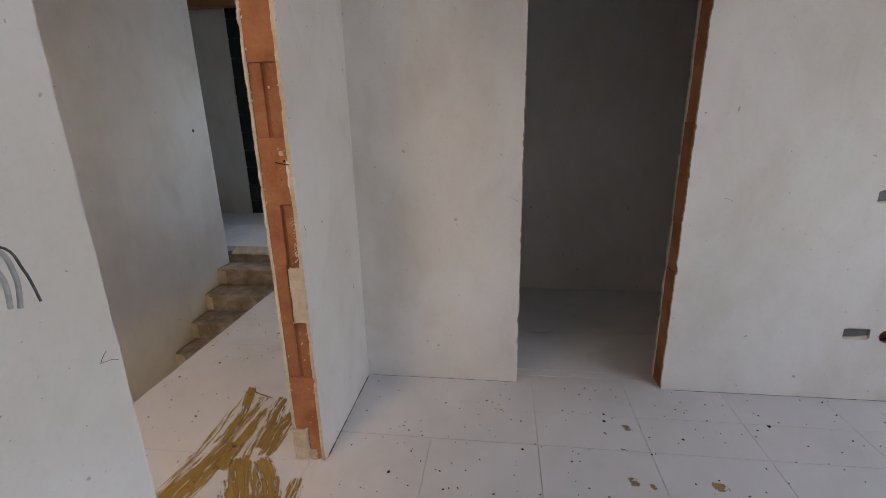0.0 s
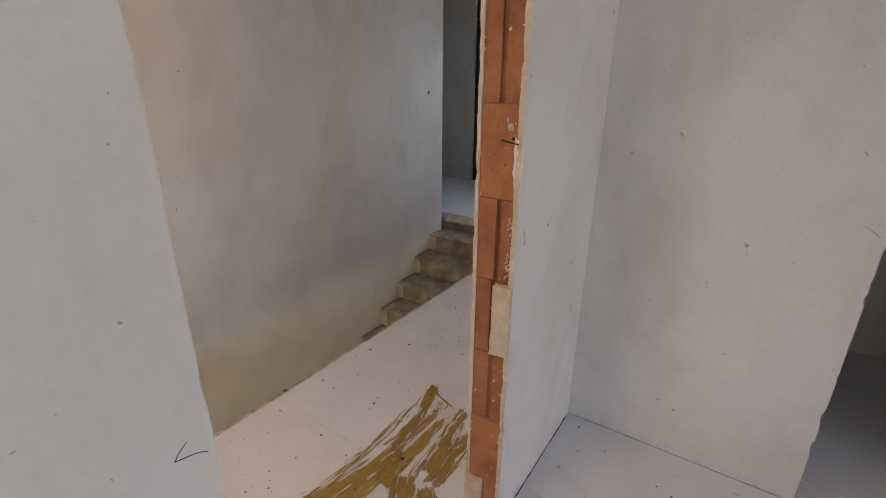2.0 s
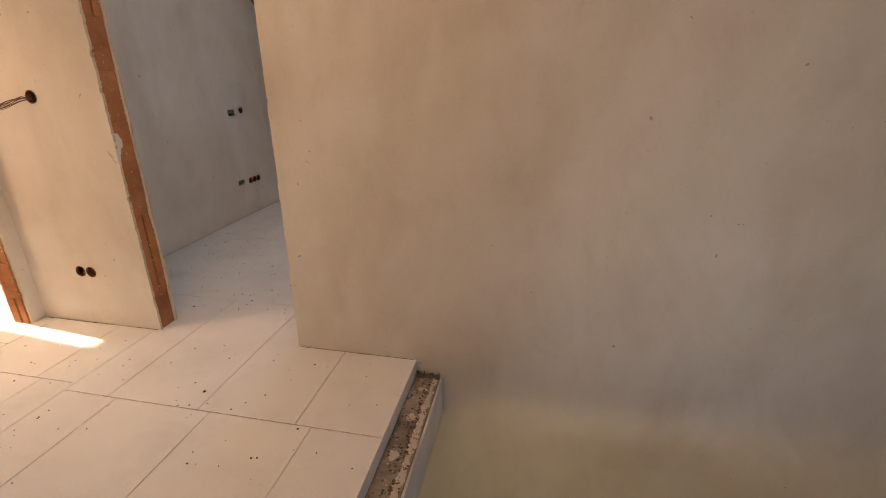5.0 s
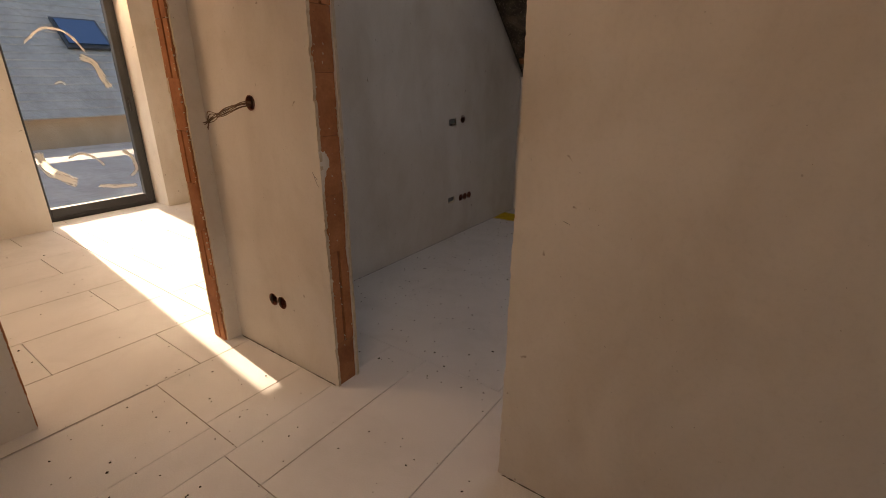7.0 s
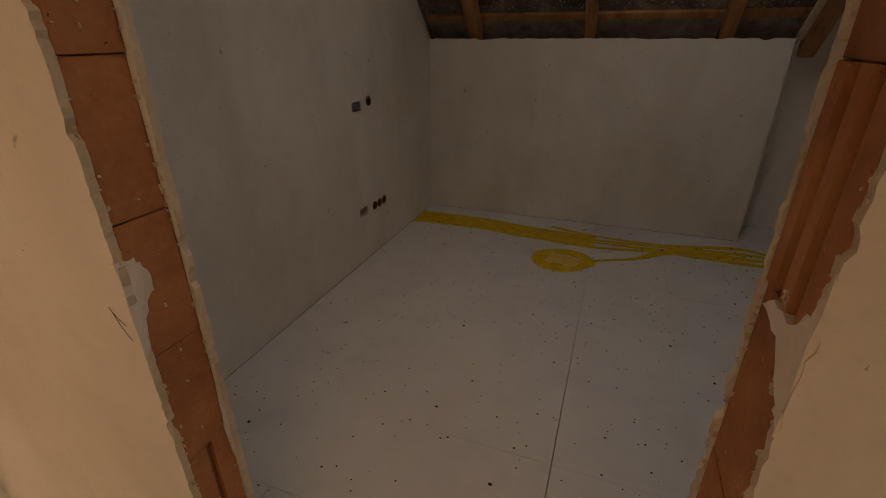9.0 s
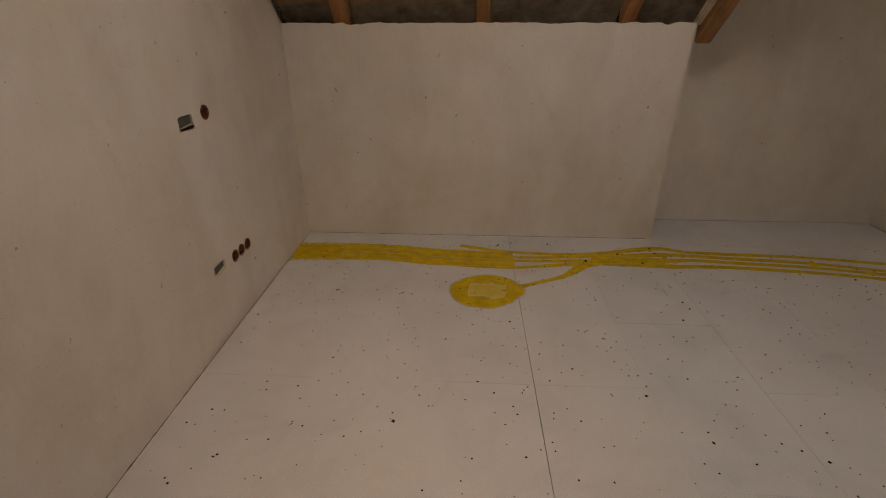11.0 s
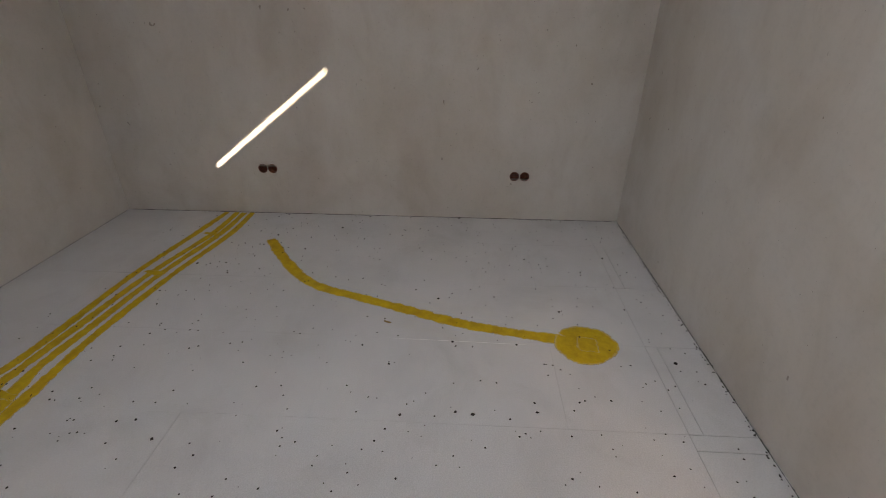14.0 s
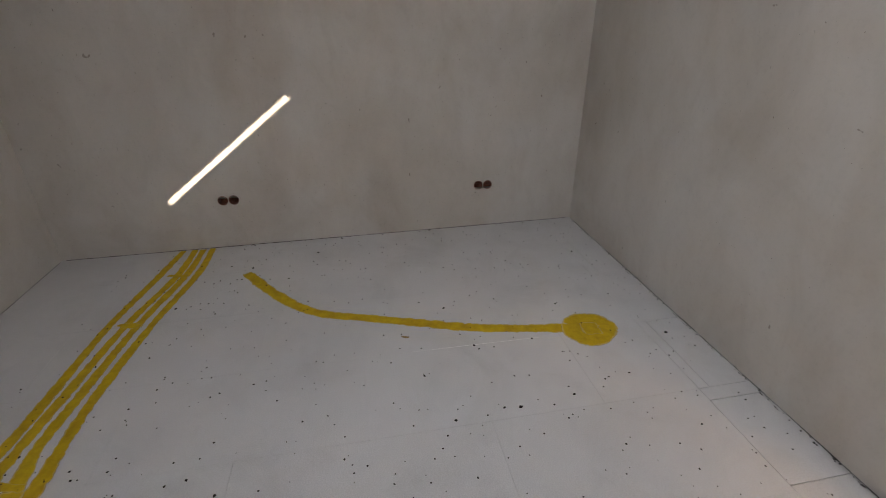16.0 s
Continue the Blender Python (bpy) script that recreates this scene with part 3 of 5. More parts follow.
def rafter(x, w, depth, tilt=0.0):
    """A hewn rafter with a wandering edge, from the ceiling down to the knee wall."""
    bm = bmesh.new()
    rnd = random.Random(int(x * 100))
    rows = []
    for k in range(19):
        y = 3.60 - (3.60 - 2.04) * k / 18
        a, b, c = (rnd.uniform(-0.004, 0.004) for _ in range(3))
        xc = x + tilt * (k / 18)
        rows.append([bm.verts.new(p) for p in ((xc - w / 2 + a, y, roof_z(y, LIFT - 0.004)), (xc + w / 2 + b, y, roof_z(y, LIFT - 0.004)),
                                               (xc + w / 2 + b, y - 0.01, roof_z(y, LIFT - depth + c) + 0.008), (xc + w / 2 - 0.01 + b, y - 0.01, roof_z(y, LIFT - depth + c)),
                                               (xc - w / 2 + 0.01 + a, y - 0.01, roof_z(y, LIFT - depth + c)), (xc - w / 2 + a, y - 0.01, roof_z(y, LIFT - depth + c) + 0.008))])
    for lo, hi in zip(rows, rows[1:]):
        for q in range(6):
            bm.faces.new((lo[q], lo[(q + 1) % 6], hi[(q + 1) % 6], hi[q]))
    bm.faces.new(rows[0])
    bm.faces.new(rows[-1][::-1])
    return tagged(link_mesh("rafter", bm, WOOD), "old reddish-brown timber rafter above the knee wall", "rafter", "rafters of the attic roof")


rafter(-1.39, 0.10, 0.13, 0.06)
rafter(-0.485, 0.08, 0.14)
rafter(0.42, 0.085, 0.14)
trimmer = rafter(0.925, 0.10, 0.20)
trimmer["label"] = "wide brown trimmer rafter beside the plastered niche"
SHEATH_PALE = mottled("gritty_grey_board", (0.16, 0.13, 0.10), (0.27, 0.23, 0.18), (0.40, 0.35, 0.28), 9, 110, 0.95, 0.9, 0.004)
for xa, xb in ((-1.79, -1.45), (-1.33, -0.527), (-0.443, 0.376), (0.464, 0.873)):
    bm = bmesh.new()
    solid(bm, [(xa, y, roof_z(y, z)) for y, z in ((3.525, LIFT - 0.004), (3.49, LIFT - 0.004), (3.482, LIFT - 0.03), (3.517, LIFT - 0.034))], (xb - xa, 0, 0))
    tagged(link_mesh("roof_batten", bm, WOOD), "thin brown roof batten between two rafters", "batten", "battens between the rafters")
    bm = bmesh.new()
    solid(bm, [(xa, y, roof_z(y, z)) for y, z in ((3.70, LIFT - 0.004), (3.527, LIFT - 0.004), (3.527, LIFT - 0.014), (3.70, LIFT - 0.014))], (xb - xa, 0, 0))
    tagged(link_mesh("eaves_board", bm, SHEATH_PALE), "rough grey gritty board behind the knee wall", "board", "boards behind the knee wall")
bm = bmesh.new()
solid(bm, [(0.835, 3.56, 1.44), (0.835, 3.56, 1.475), (0.835, 3.30, 1.70), (0.835, 3.30, 1.665)], (0.05, 0, 0))
tagged(link_mesh("batten", bm, PLASTER_RAW), "pale sawn wooden batten at the roof edge", "batten")
bm = bmesh.new()
box(bm, 6.48, 6.62, -0.6, 3.18, 2.80, 2.98)
bmesh.ops.bevel(bm, geom=bm.edges[:], offset=0.01, segments=1, affect='EDGES')
tagged(link_mesh("purlin", bm, WOOD), "dark brown timber purlin under the landing ceiling", "beam")


# ---- broken jambs: single clay blocks ----
def block(parent, place, u, n, width, z0, z1, depth, kind):
    """A clay block in a jamb: face towards n, width along u. kind: plain, groove (a joint pocket), ribs."""
    bm = bmesh.new()
    proud = rng.uniform(-0.003, 0.003)
    if kind == "groove":
        g = width * rng.uniform(0.42, 0.54)
        prof = [(0, proud), (g - 0.007, proud), (g - 0.006, -0.03), (g + 0.008, -0.03), (g + 0.009, proud), (width, proud), (width, -depth), (0, -depth)]
    elif kind == "ribs":
        prof = [(0, proud)]
        for a, b in ((0.26, 0.36), (0.60, 0.70)):
            prof += [(width * a - 0.002, proud), (width * a, -0.032), (width * b, -0.032), (width * b + 0.008, proud)]
        prof += [(width * 0.95, proud), (width, proud - 0.006), (width, -depth), (0, -depth)]
    else:
        prof = [(0, proud - 0.004), (0.006, proud), (width - 0.006, proud), (width, proud - 0.004), (width, -depth), (0, -depth)]
    o, U, N = Vector(place), Vector(u), Vector(n)
    lo, hi = [], []
    for a, d in prof:
        p = o + U * a + N * d
        lo.append(bm.verts.new(p + Vector((0, 0, z0 + 0.0008 + rng.uniform(0, 0.0012)))))
        hi.append(bm.verts.new(p + Vector((0, 0, z1 - 0.0006 - rng.uniform(0, 0.0014)))))
    bm.faces.new(lo)
    bm.faces.new(hi[::-1])
    k = len(lo)
    for i in range(k):
        bm.faces.new((lo[i], lo[(i + 1) % k], hi[(i + 1) % k], hi[i]))
    part("brick", bm, CLAY, parent)


def jamb(parent, place, u, n, width, joints, kinds, depth=0.11):
    for (z0, z1), kind in zip(zip(joints, joints[1:]), kinds):
        block(parent, place, u, n, width, z0, z1, depth, kind)
    # dark mortar bed seen in the joints
    o, U, N = Vector(place), Vector(u), Vector(n)
    bm = bmesh.new()
    solid(bm, [o + N * -0.010 + Vector((0, 0, -0.08)), o + U * width + N * -0.010 + Vector((0, 0, -0.08)), o + U * width + N * -depth + Vector((0, 0, -0.08)), o + N * -depth + Vector((0, 0, -0.08))], (0, 0, H + 0.08))
    part("mortar", bm, CLAY_IN, parent)


COURSES = [-0.08, 0.165, 0.413, 0.66, 0.905, 1.146, 1.391, 1.64, 1.89, 2.14, 2.39, 2.64, 3.0]
jamb(wall_hall, (1.817, -2.272, 0), (0, 1, 0), (-1, 0, 0), 0.114, COURSES, ["groove", "plain", "groove", "groove", "groove", "plain", "groove", "plain", "groove", "plain", "plain", "plain"])
jamb(wall_hall, (0.945, -2.268, 0), (0, 1, 0), (1, 0, 0), 0.108, COURSES, ["plain", "groove"] * 6)
jamb(wall_pier, (-0.903, 0.012, 0), (0, 1, 0), (1, 0, 0), 0.108, [-0.08, 0.231, 0.698, 0.96, 1.21, 1.457, 1.70, 1.95, 2.2, 2.45, 3.0], ["plain", "groove", "plain", "plain", "plain", "plain", "groove", "plain", "groove", "plain"])
jamb(wall_stair, (0.003, 0.012, 0), (0, 1, 0), (-1, 0, 0), 0.148, [-0.08, 0.20, 0.45, 0.70, 0.95, 1.218, 1.458, 1.70, 1.95, 2.2, 3.0], ["plain", "plain", "ribs", "plain", "plain", "ribs", "plain", "ribs", "plain", "plain"])
jamb(wall_cross, (-1.862, -0.093, 0), (1, 0, 0), (0, -1, 0), 0.107, [-0.08, 0.168, 0.398, 0.662, 0.921, 1.185, 1.431, 1.69, 1.94, 2.19, 2.44, 3.0], ["groove", "plain", "groove", "plain", "groove", "plain", "groove", "groove", "plain", "groove", "plain"], depth=0.08)
jamb(wall_cross, (-1.862, -0.962, 0), (1, 0, 0), (0, 1, 0), 0.107, COURSES, ["plain", "groove"] * 6)
jamb(wall_room_east, (2.521, -3.903, 0), (1, 0, 0), (0, 1, 0), 0.118, COURSES, ["plain"] * 12)
jamb(wall_room_east, (2.521, -3.137, 0), (1, 0, 0), (0, -1, 0), 0.118, COURSES, ["plain"] * 12)


def patch(parent, x0, x1, y0, y1, z0, z1, seed):
    """A lump of plaster left in a jamb."""
    rnd = random.Random(seed)
    bm = bmesh.new()
    box(bm, x0, x1, y0, y1, z0, z1)
    bmesh.ops.subdivide_edges(bm, edges=bm.edges[:], cuts=4, use_grid_fill=True)
    for v in bm.verts:
        v.co += Vector((rnd.uniform(-1, 1), rnd.uniform(-1, 1), rnd.uniform(-1, 1))) * 0.0025
    part("plaster_lump", bm, PLASTER_RAW, parent)


patch(wall_hall, 1.806, 1.84, -2.212, -2.15, 0.0, 0.155, 1)
patch(wall_hall, 1.806, 1.84, -2.280, -2.222, 0.668, 0.898, 2)
patch(wall_hall, 1.812, 1.84, -2.245, -2.215, 0.0, 0.05, 3)


def flake(parent, x, side, outline, seed):
    """A flat flake of plaster left on the end of a wall: outline in y and z."""
    rnd = random.Random(seed)
    pts = []
    for (y0, z0), (y1, z1) in zip(outline, outline[1:] + outline[:1]):
        for k in range(5):
            t = k / 5
            pts.append((x + side * rnd.uniform(0.003, 0.006), y0 + (y1 - y0) * t + rnd.uniform(-0.003, 0.003), z0 + (z1 - z0) * t + rnd.uniform(-0.003, 0.003)))
    bm = bmesh.new()
    solid(bm, pts, (-side * 0.02, 0, 0))
    part("plaster_flake", bm, PLASTER, parent)


flake(wall_pier, -0.903, 1, [(0.0, 1.155), (0.03, 1.15), (0.05, 1.12), (0.048, 1.085), (0.03, 1.07), (0.012, 0.99), (0.0, 0.97)], 4)
flake(wall_pier, -0.903, 1, [(0.118, 0.82), (0.135, 0.83), (0.135, 0.62), (0.12, 0.60), (0.112, 0.70)], 6)
flake(wall_stair, 0.003, -1, [(0.0, 1.30), (0.02, 1.25), (0.05, 1.22), (0.11, 1.215), (0.13, 1.20), (0.07, 1.19), (0.03, 1.15), (0.0, 1.12)], 5)
flake(wall_hall, 1.817, -1, [(-2.285, 1.30), (-2.262, 1.31), (-2.258, 1.22), (-2.27, 1.16), (-2.285, 1.15)], 7)

def bits(parent, place, u, n, spots, seed):
    """Crumbs of plaster that stick to a jamb near its plastered edges: spots of (along, z0, z1, count)."""
    rnd = random.Random(seed)
    o, U, N = Vector(place), Vector(u), Vector(n)
    bm = bmesh.new()
    for a, z0, z1, count in spots:
        for _ in range(count):
            c = o + U * (a + rnd.gauss(0, 0.004)) + Vector((0, 0, rnd.uniform(z0, z1)))
            w, h, lean = rnd.uniform(0.0007, 0.003), rnd.uniform(0.001, 0.0055), rnd.uniform(-0.002, 0.002)
            pts = [c + U * (-w + lean) + Vector((0, 0, h)), c + U * (w * rnd.uniform(0.4, 1) + lean) + Vector((0, 0, h * 0.6)), c + U * w + Vector((0, 0, -h * 0.7)), c + U * (-w * 0.5) + Vector((0, 0, -h))]
            solid(bm, [p + N * rnd.uniform(0.0025, 0.0045) for p in pts], N * -0.008)
    part("plaster_bits", bm, PLASTER_RAW, parent)


bits(wall_hall, (1.817, -2.272, 0), (0, 1, 0), (-1, 0, 0), [(0.012, 0.92, 1.10, 34), (0.004, 0.1, 2.4, 36), (0.110, 0.1, 2.4, 40), (0.05, 0.66, 0.9, 24), (0.035, 0.15, 1.6, 12)], 41)
bits(wall_pier, (-0.903, 0.012, 0), (0, 1, 0), (1, 0, 0), [(0.003, 0.2, 1.8, 60), (0.106, 0.2, 1.8, 70), (0.05, 0.2, 1.8, 16)], 42)
bits(wall_stair, (0.003, 0.012, 0), (0, 1, 0), (-1, 0, 0), [(0.003, 0.2, 1.8, 60), (0.144, 0.2, 1.8, 70), (0.07, 1.19, 1.24, 24), (0.03, 1.14, 1.22, 30)], 43)
bits(wall_cross, (-1.862, -0.093, 0), (1, 0, 0), (0, -1, 0), [(0.004, 0.1, 1.8, 50), (0.103, 0.1, 1.8, 60)], 44)

# marks on the clay block beside the doorway
# dark raised cords give the shade inside a slot and a hole
DARK_SLOT = mottled("dark_slot", (0.02, 0.012, 0.008), (0.03, 0.018, 0.01), (0.05, 0.03, 0.02), 40, 100, 0.9, 0.1)
bm = bmesh.new()
tube(bm, [Vector((1.8135, -2.222, 1.302)), Vector((1.8135, -2.25, 1.297)), Vector((1.8135, -2.272, 1.294))], 0.0022, 6)
part("saw_cut_shade", bm, DARK_SLOT, wall_hall)
bm = bmesh.new()
tube(bm, [Vector((1.82, -2.256, 1.307)), Vector((1.815, -2.256, 1.307)), Vector((1.812, -2.256, 1.307))], 0.004, 10)
part("drill_hole_shade", bm, DARK_SLOT, wall_hall)
patch(wall_hall, 1.809, 1.818, -2.254, -2.241, 1.328, 1.342, 9)


# ---- insulation boards on the floors ----
boards = {}


def board_mesh(w, l, c):
    key = (round(w, 3), round(l, 3), c)
    if key not in boards:
        bm = bmesh.new()
        top = [bm.verts.new(p) for p in ((c, c, 0), (w - c, c, 0), (w - c, l - c, 0), (c, l - c, 0))]
        mid = [bm.verts.new(p) for p in ((0, 0, -c), (w, 0, -c), (w, l, -c), (0, l, -c))]
        low = [bm.verts.new(p) for p in ((0, 0, -0.079), (w, 0, -0.079), (w, l, -0.079), (0, l, -0.079))]
        bm.faces.new(top)
        for a, b in ((mid, top), (low, mid)):
            for i in range(4):
                bm.faces.new((a[i], a[(i + 1) % 4], b[(i + 1) % 4], b[i]))
        me = bpy.data.meshes.new("insulation_board")
        bm.to_mesh(me)
        bm.free()
        me.materials.append(EPS)
        boards[key] = me
    return boards[key]


def lay(parent, x0, x1, y0, y1, w, l, ox, oy, shift, gap, arris=0.0018):
    """Boards w by l: columns along y, each column shifted against its neighbour."""
    i0 = math.floor((x0 - ox) / w)
    for i in range(i0, math.ceil((x1 - ox) / w)):
        a, b = max(x0, ox + i * w), min(x1, ox + (i + 1) * w)
        off = oy + (shift if i % 2 else 0.0)
        for j in range(math.floor((y0 - off) / l), math.ceil((y1 - off) / l)):
            c, d = max(y0, off + j * l), min(y1, off + (j + 1) * l)
            if b - a < 0.02 or d - c < 0.02:
                continue
            ob = new("insulation_board", board_mesh(b - a - gap, d - c - gap, arris))
            ob.location = (a + gap / 2, c + gap / 2, rng.uniform(-0.0006, 0.0))
            ob.parent = parent


def floor_of(name, label):
    ob = new(name)
    return tagged(ob, label, "", "", "structure")


# ---- things in the walls ----
BOX_RED = mottled("flush_box_plastic", (0.16, 0.045, 0.025), (0.2, 0.06, 0.03), (0.24, 0.08, 0.04), 20, 90, 0.5, 0.1)
BOX_GREY = mottled("grey_box_plastic", (0.10, 0.11, 0.115), (0.13, 0.14, 0.145), (0.17, 0.175, 0.18), 14, 90, 0.55, 0.2)
COPPER = mottled("cable_sheath", (0.10, 0.055, 0.03), (0.16, 0.09, 0.05), (0.25, 0.16, 0.09), 30, 120, 0.5, 0.1)
GREYCABLE = mottled("grey_cable_sheath", (0.32, 0.32, 0.32), (0.4, 0.4, 0.4), (0.48, 0.48, 0.48), 30, 120, 0.5, 0.05)
PENCIL = mottled("pencil_graphite", (0.05, 0.05, 0.05), (0.07, 0.07, 0.07), (0.12, 0.12, 0.12), 60, 300, 0.6, 0.1)


def flush_box(place, n, group):
    """A round flush box: cup, rim and two screw posts, open towards n."""
    N = Vector(n)
    rot = N.to_track_quat('Z', 'Y').to_matrix().to_4x4()
    root = tagged(new("flush_box"), "round red-brown flush socket box sunk in plaster", "socket box", group)
    root.matrix_world = Matrix.Translation(place) @ rot
    bm = bmesh.new()
    seg = 24
    prof = [(0.0335, 0.001), (0.0335, 0.0025), (0.0315, 0.003), (0.030, 0.0015), (0.029, -0.036), (0.0, -0.036)]
    rings = [[bm.verts.new((r * math.cos(2 * math.pi * k / seg), r * math.sin(2 * math.pi * k / seg), z)) for k in range(seg)] for r, z in prof[:-1]]
    for a, b in zip(rings, rings[1:]):
        for k in range(seg):
            bm.faces.new((a[k], a[(k + 1) % seg], b[(k + 1) % seg], b[k]))
    bm.faces.new(rings[-1])
    part("cup", bm, BOX_RED, root)
    for s in (-1, 1):
        bm = bmesh.new()
        box(bm, s * 0.024 - 0.004, s * 0.024 + 0.004, -0.004, 0.004, -0.036, -0.004)
        part("screw_post", bm, BOX_RED, root)
    for k in range(2):
        bm = bmesh.new()
        tube(bm, [Vector((0.006 * k - 0.01, 0, -0.035)), Vector((0.01 * k, 0.008, -0.02)), Vector((0.012 - 0.01 * k, -0.008, -0.008))], 0.0016)
        part("wire", bm, COPPER, root)
    return root


def rect_box(place, n, w, h):
    N = Vector(n)
    rot = N.to_track_quat('Z', 'Y').to_matrix().to_4x4()
    root = tagged(new("junction_box"), "grey rectangular junction box recess partly filled with plaster", "junction box")
    root.matrix_world = Matrix.Translation(place) @ rot
    bm = bmesh.new()
    box(bm, -w, w, -h, h, -0.04, -0.012)
    part("back", bm, BOX_GREY, root)
    bm = bmesh.new()
    pts = [(-w, -h, -0.012), (w, -h, -0.012), (w * 0.9, -h * 0.35, -0.011), (0.1 * w, -h * 0.55, -0.011), (-w, -h * 0.75, -0.011)]
    solid(bm, pts, (0, 0, 0.008))
    part("plaster_fill", bm, PLASTER_RAW, root)
    return root


for y, z in ((2.389, 1.085), (2.381, 0.354), (2.452, 0.354), (2.526, 0.354)):
    flush_box((-1.768, y, z), (1, 0, 0), "socket boxes of the west attic wall")
for y, z in ((2.765, 0.348), (2.693, 0.348), (0.950, 0.328), (0.878, 0.328)):
    flush_box((2.674, y, z), (-1, 0, 0), "socket boxes of the east attic wall")
for x, z in ((-1.361, 0.346), (-1.287, 0.347), (-1.335, 1.33)):
    flush_box((x, 0.0, z), (0, -1, 0), "socket boxes of the pier")
flush_box((2.508, -4.92, 0.361), (-1, 0, 0), "socket boxes of the first room")
rect_box((-1.768, 2.229, 1.068), (1, 0, 0), 0.055, 0.03)
rect_box((-1.768, 2.222, 0.362), (1, 0, 0), 0.055, 0.03)
rect_box((2.508, -4.785, 0.370), (-1, 0, 0), 0.06, 0.03)
rect_box((2.508, -4.785, 1.055), (-1, 0, 0), 0.06, 0.03)

# cables hanging out of the pier's box
cables = tagged(new("cable_bundle"), "bundle of thin brown cables hanging out of the wall box", "cables")
for k in range(8):
    bm = bmesh.new()
    f = k / 7
    o = Vector((-1.335 + rng.uniform(-0.01, 0.01), 0.0, 1.325 + rng.uniform(-0.01, 0.01)))
    tube(bm, [o + Vector((0.0, 0.03, 0.0)), o + Vector((-0.03, -0.03, -0.003)), o + Vector((-0.09, -0.075 - 0.02 * f, -0.02 - 0.03 * f)),
              o + Vector((-0.15 - 0.02 * f, -0.10 - 0.01 * f, -0.045 - 0.03 * (1 - f))), o + Vector((-0.215 + 0.05 * f, -0.12, -0.085 - 0.025 * f))], 0.0019)
    part("cable", bm, COPPER, cables)
grey = tagged(new("cable_bundle"), "grey and black cables hanging from the plastered wall", "cables")
for k, (mat, pts) in enumerate(((GREYCABLE, ((0.62, 0.01, 1.29), (0.64, -0.04, 1.315), (0.685, -0.095, 1.318), (0.699, -0.115, 1.285), (0.697, -0.117, 1.24))),
                                (GREYCABLE, ((0.62, 0.01, 1.30), (0.65, -0.05, 1.325), (0.70, -0.11, 1.322), (0.714, -0.117, 1.28), (0.71, -0.115, 1.235))),
                                (PENCIL, ((0.62, 0.01, 1.30), (0.655, -0.05, 1.33), (0.707, -0.112, 1.322), (0.726, -0.117, 1.284), (0.734, -0.12, 1.235))))):
    bm = bmesh.new()
    tube(bm, [Vector((x, -2.283 + y, z)) for x, y, z in pts], 0.0032 if k < 2 else 0.0018)
    part("cable", bm, mat, grey)


def pencil(pts):
    bm = bmesh.new()
    tube(bm, [Vector(p) for p in pts], 0.0006, 5)
    tagged(link_mesh("pencil_mark", bm, PENCIL), "thin grey pencil mark drawn on the plaster", "mark")


pencil([(0.943, -2.2835, 1.014), (0.93, -2.2835, 1.022), (0.905, -2.2835, 1.028)])
pencil([(0.905, -2.2835, 1.028), (0.912, -2.2835, 1.037), (0.922, -2.2835, 1.045)])
pencil([(2.5075, -4.074, 1.046), (2.5075, -4.10, 1.04), (2.5075, -4.114, 1.028)])
pencil([(2.5075, -3.075, 1.05), (2.5075, -3.10, 1.035), (2.5075, -3.118, 1.022)])
pencil([(1.86, -2.2835, 1.055), (1.868, -2.2835, 1.03), (1.862, -2.2835, 1.012)])
pencil([(-0.95, -0.0005, 1.06), (-0.925, -0.0005, 1.035), (-0.905, -0.0005, 1.03)])
pencil([(-0.95, -0.0005, 1.065), (-0.93, -0.0005, 1.02), (-0.91, -0.0005, 0.995)])
pencil([(0.16, -0.0005, 1.05), (0.175, -0.0005, 1.045), (0.18, -0.0005, 1.042)])
# black raised disc in place of the shade in a small wall hole
bm = bmesh.new()
tube(bm, [Vector((4.573, 0.01, 1.312)), Vector((4.573, 0.0, 1.312)), Vector((4.573, -0.0015, 1.312))], 0.017, 14)
tagged(link_mesh("hole_shade", bm, PENCIL), "black raised disc standing for a small hole in the stair wall", "cable")

# ---- chimney on the landing ----
chimney = tagged(new("chimney"), "black bitumen-coated chimney breast of rough blocks", "chimney")
bm = bmesh.new()
box(bm, 6.745, 6.9, 0.33, 0.742, -0.06, H)
part("core", bm, BITUMEN, chimney)
for k in range(12):
    bm = bmesh.new()
    z = -0.06 + 0.25 * k
    j = rng.uniform(-0.006, 0.006)
    box(bm, 6.712 + j, 6.76, 0.335, 0.737, z + 0.006, z + 0.244)
    bmesh.ops.bevel(bm, geom=bm.edges[:], offset=0.006, segments=1, affect='EDGES')
    part("block", bm, BITUMEN, chimney)


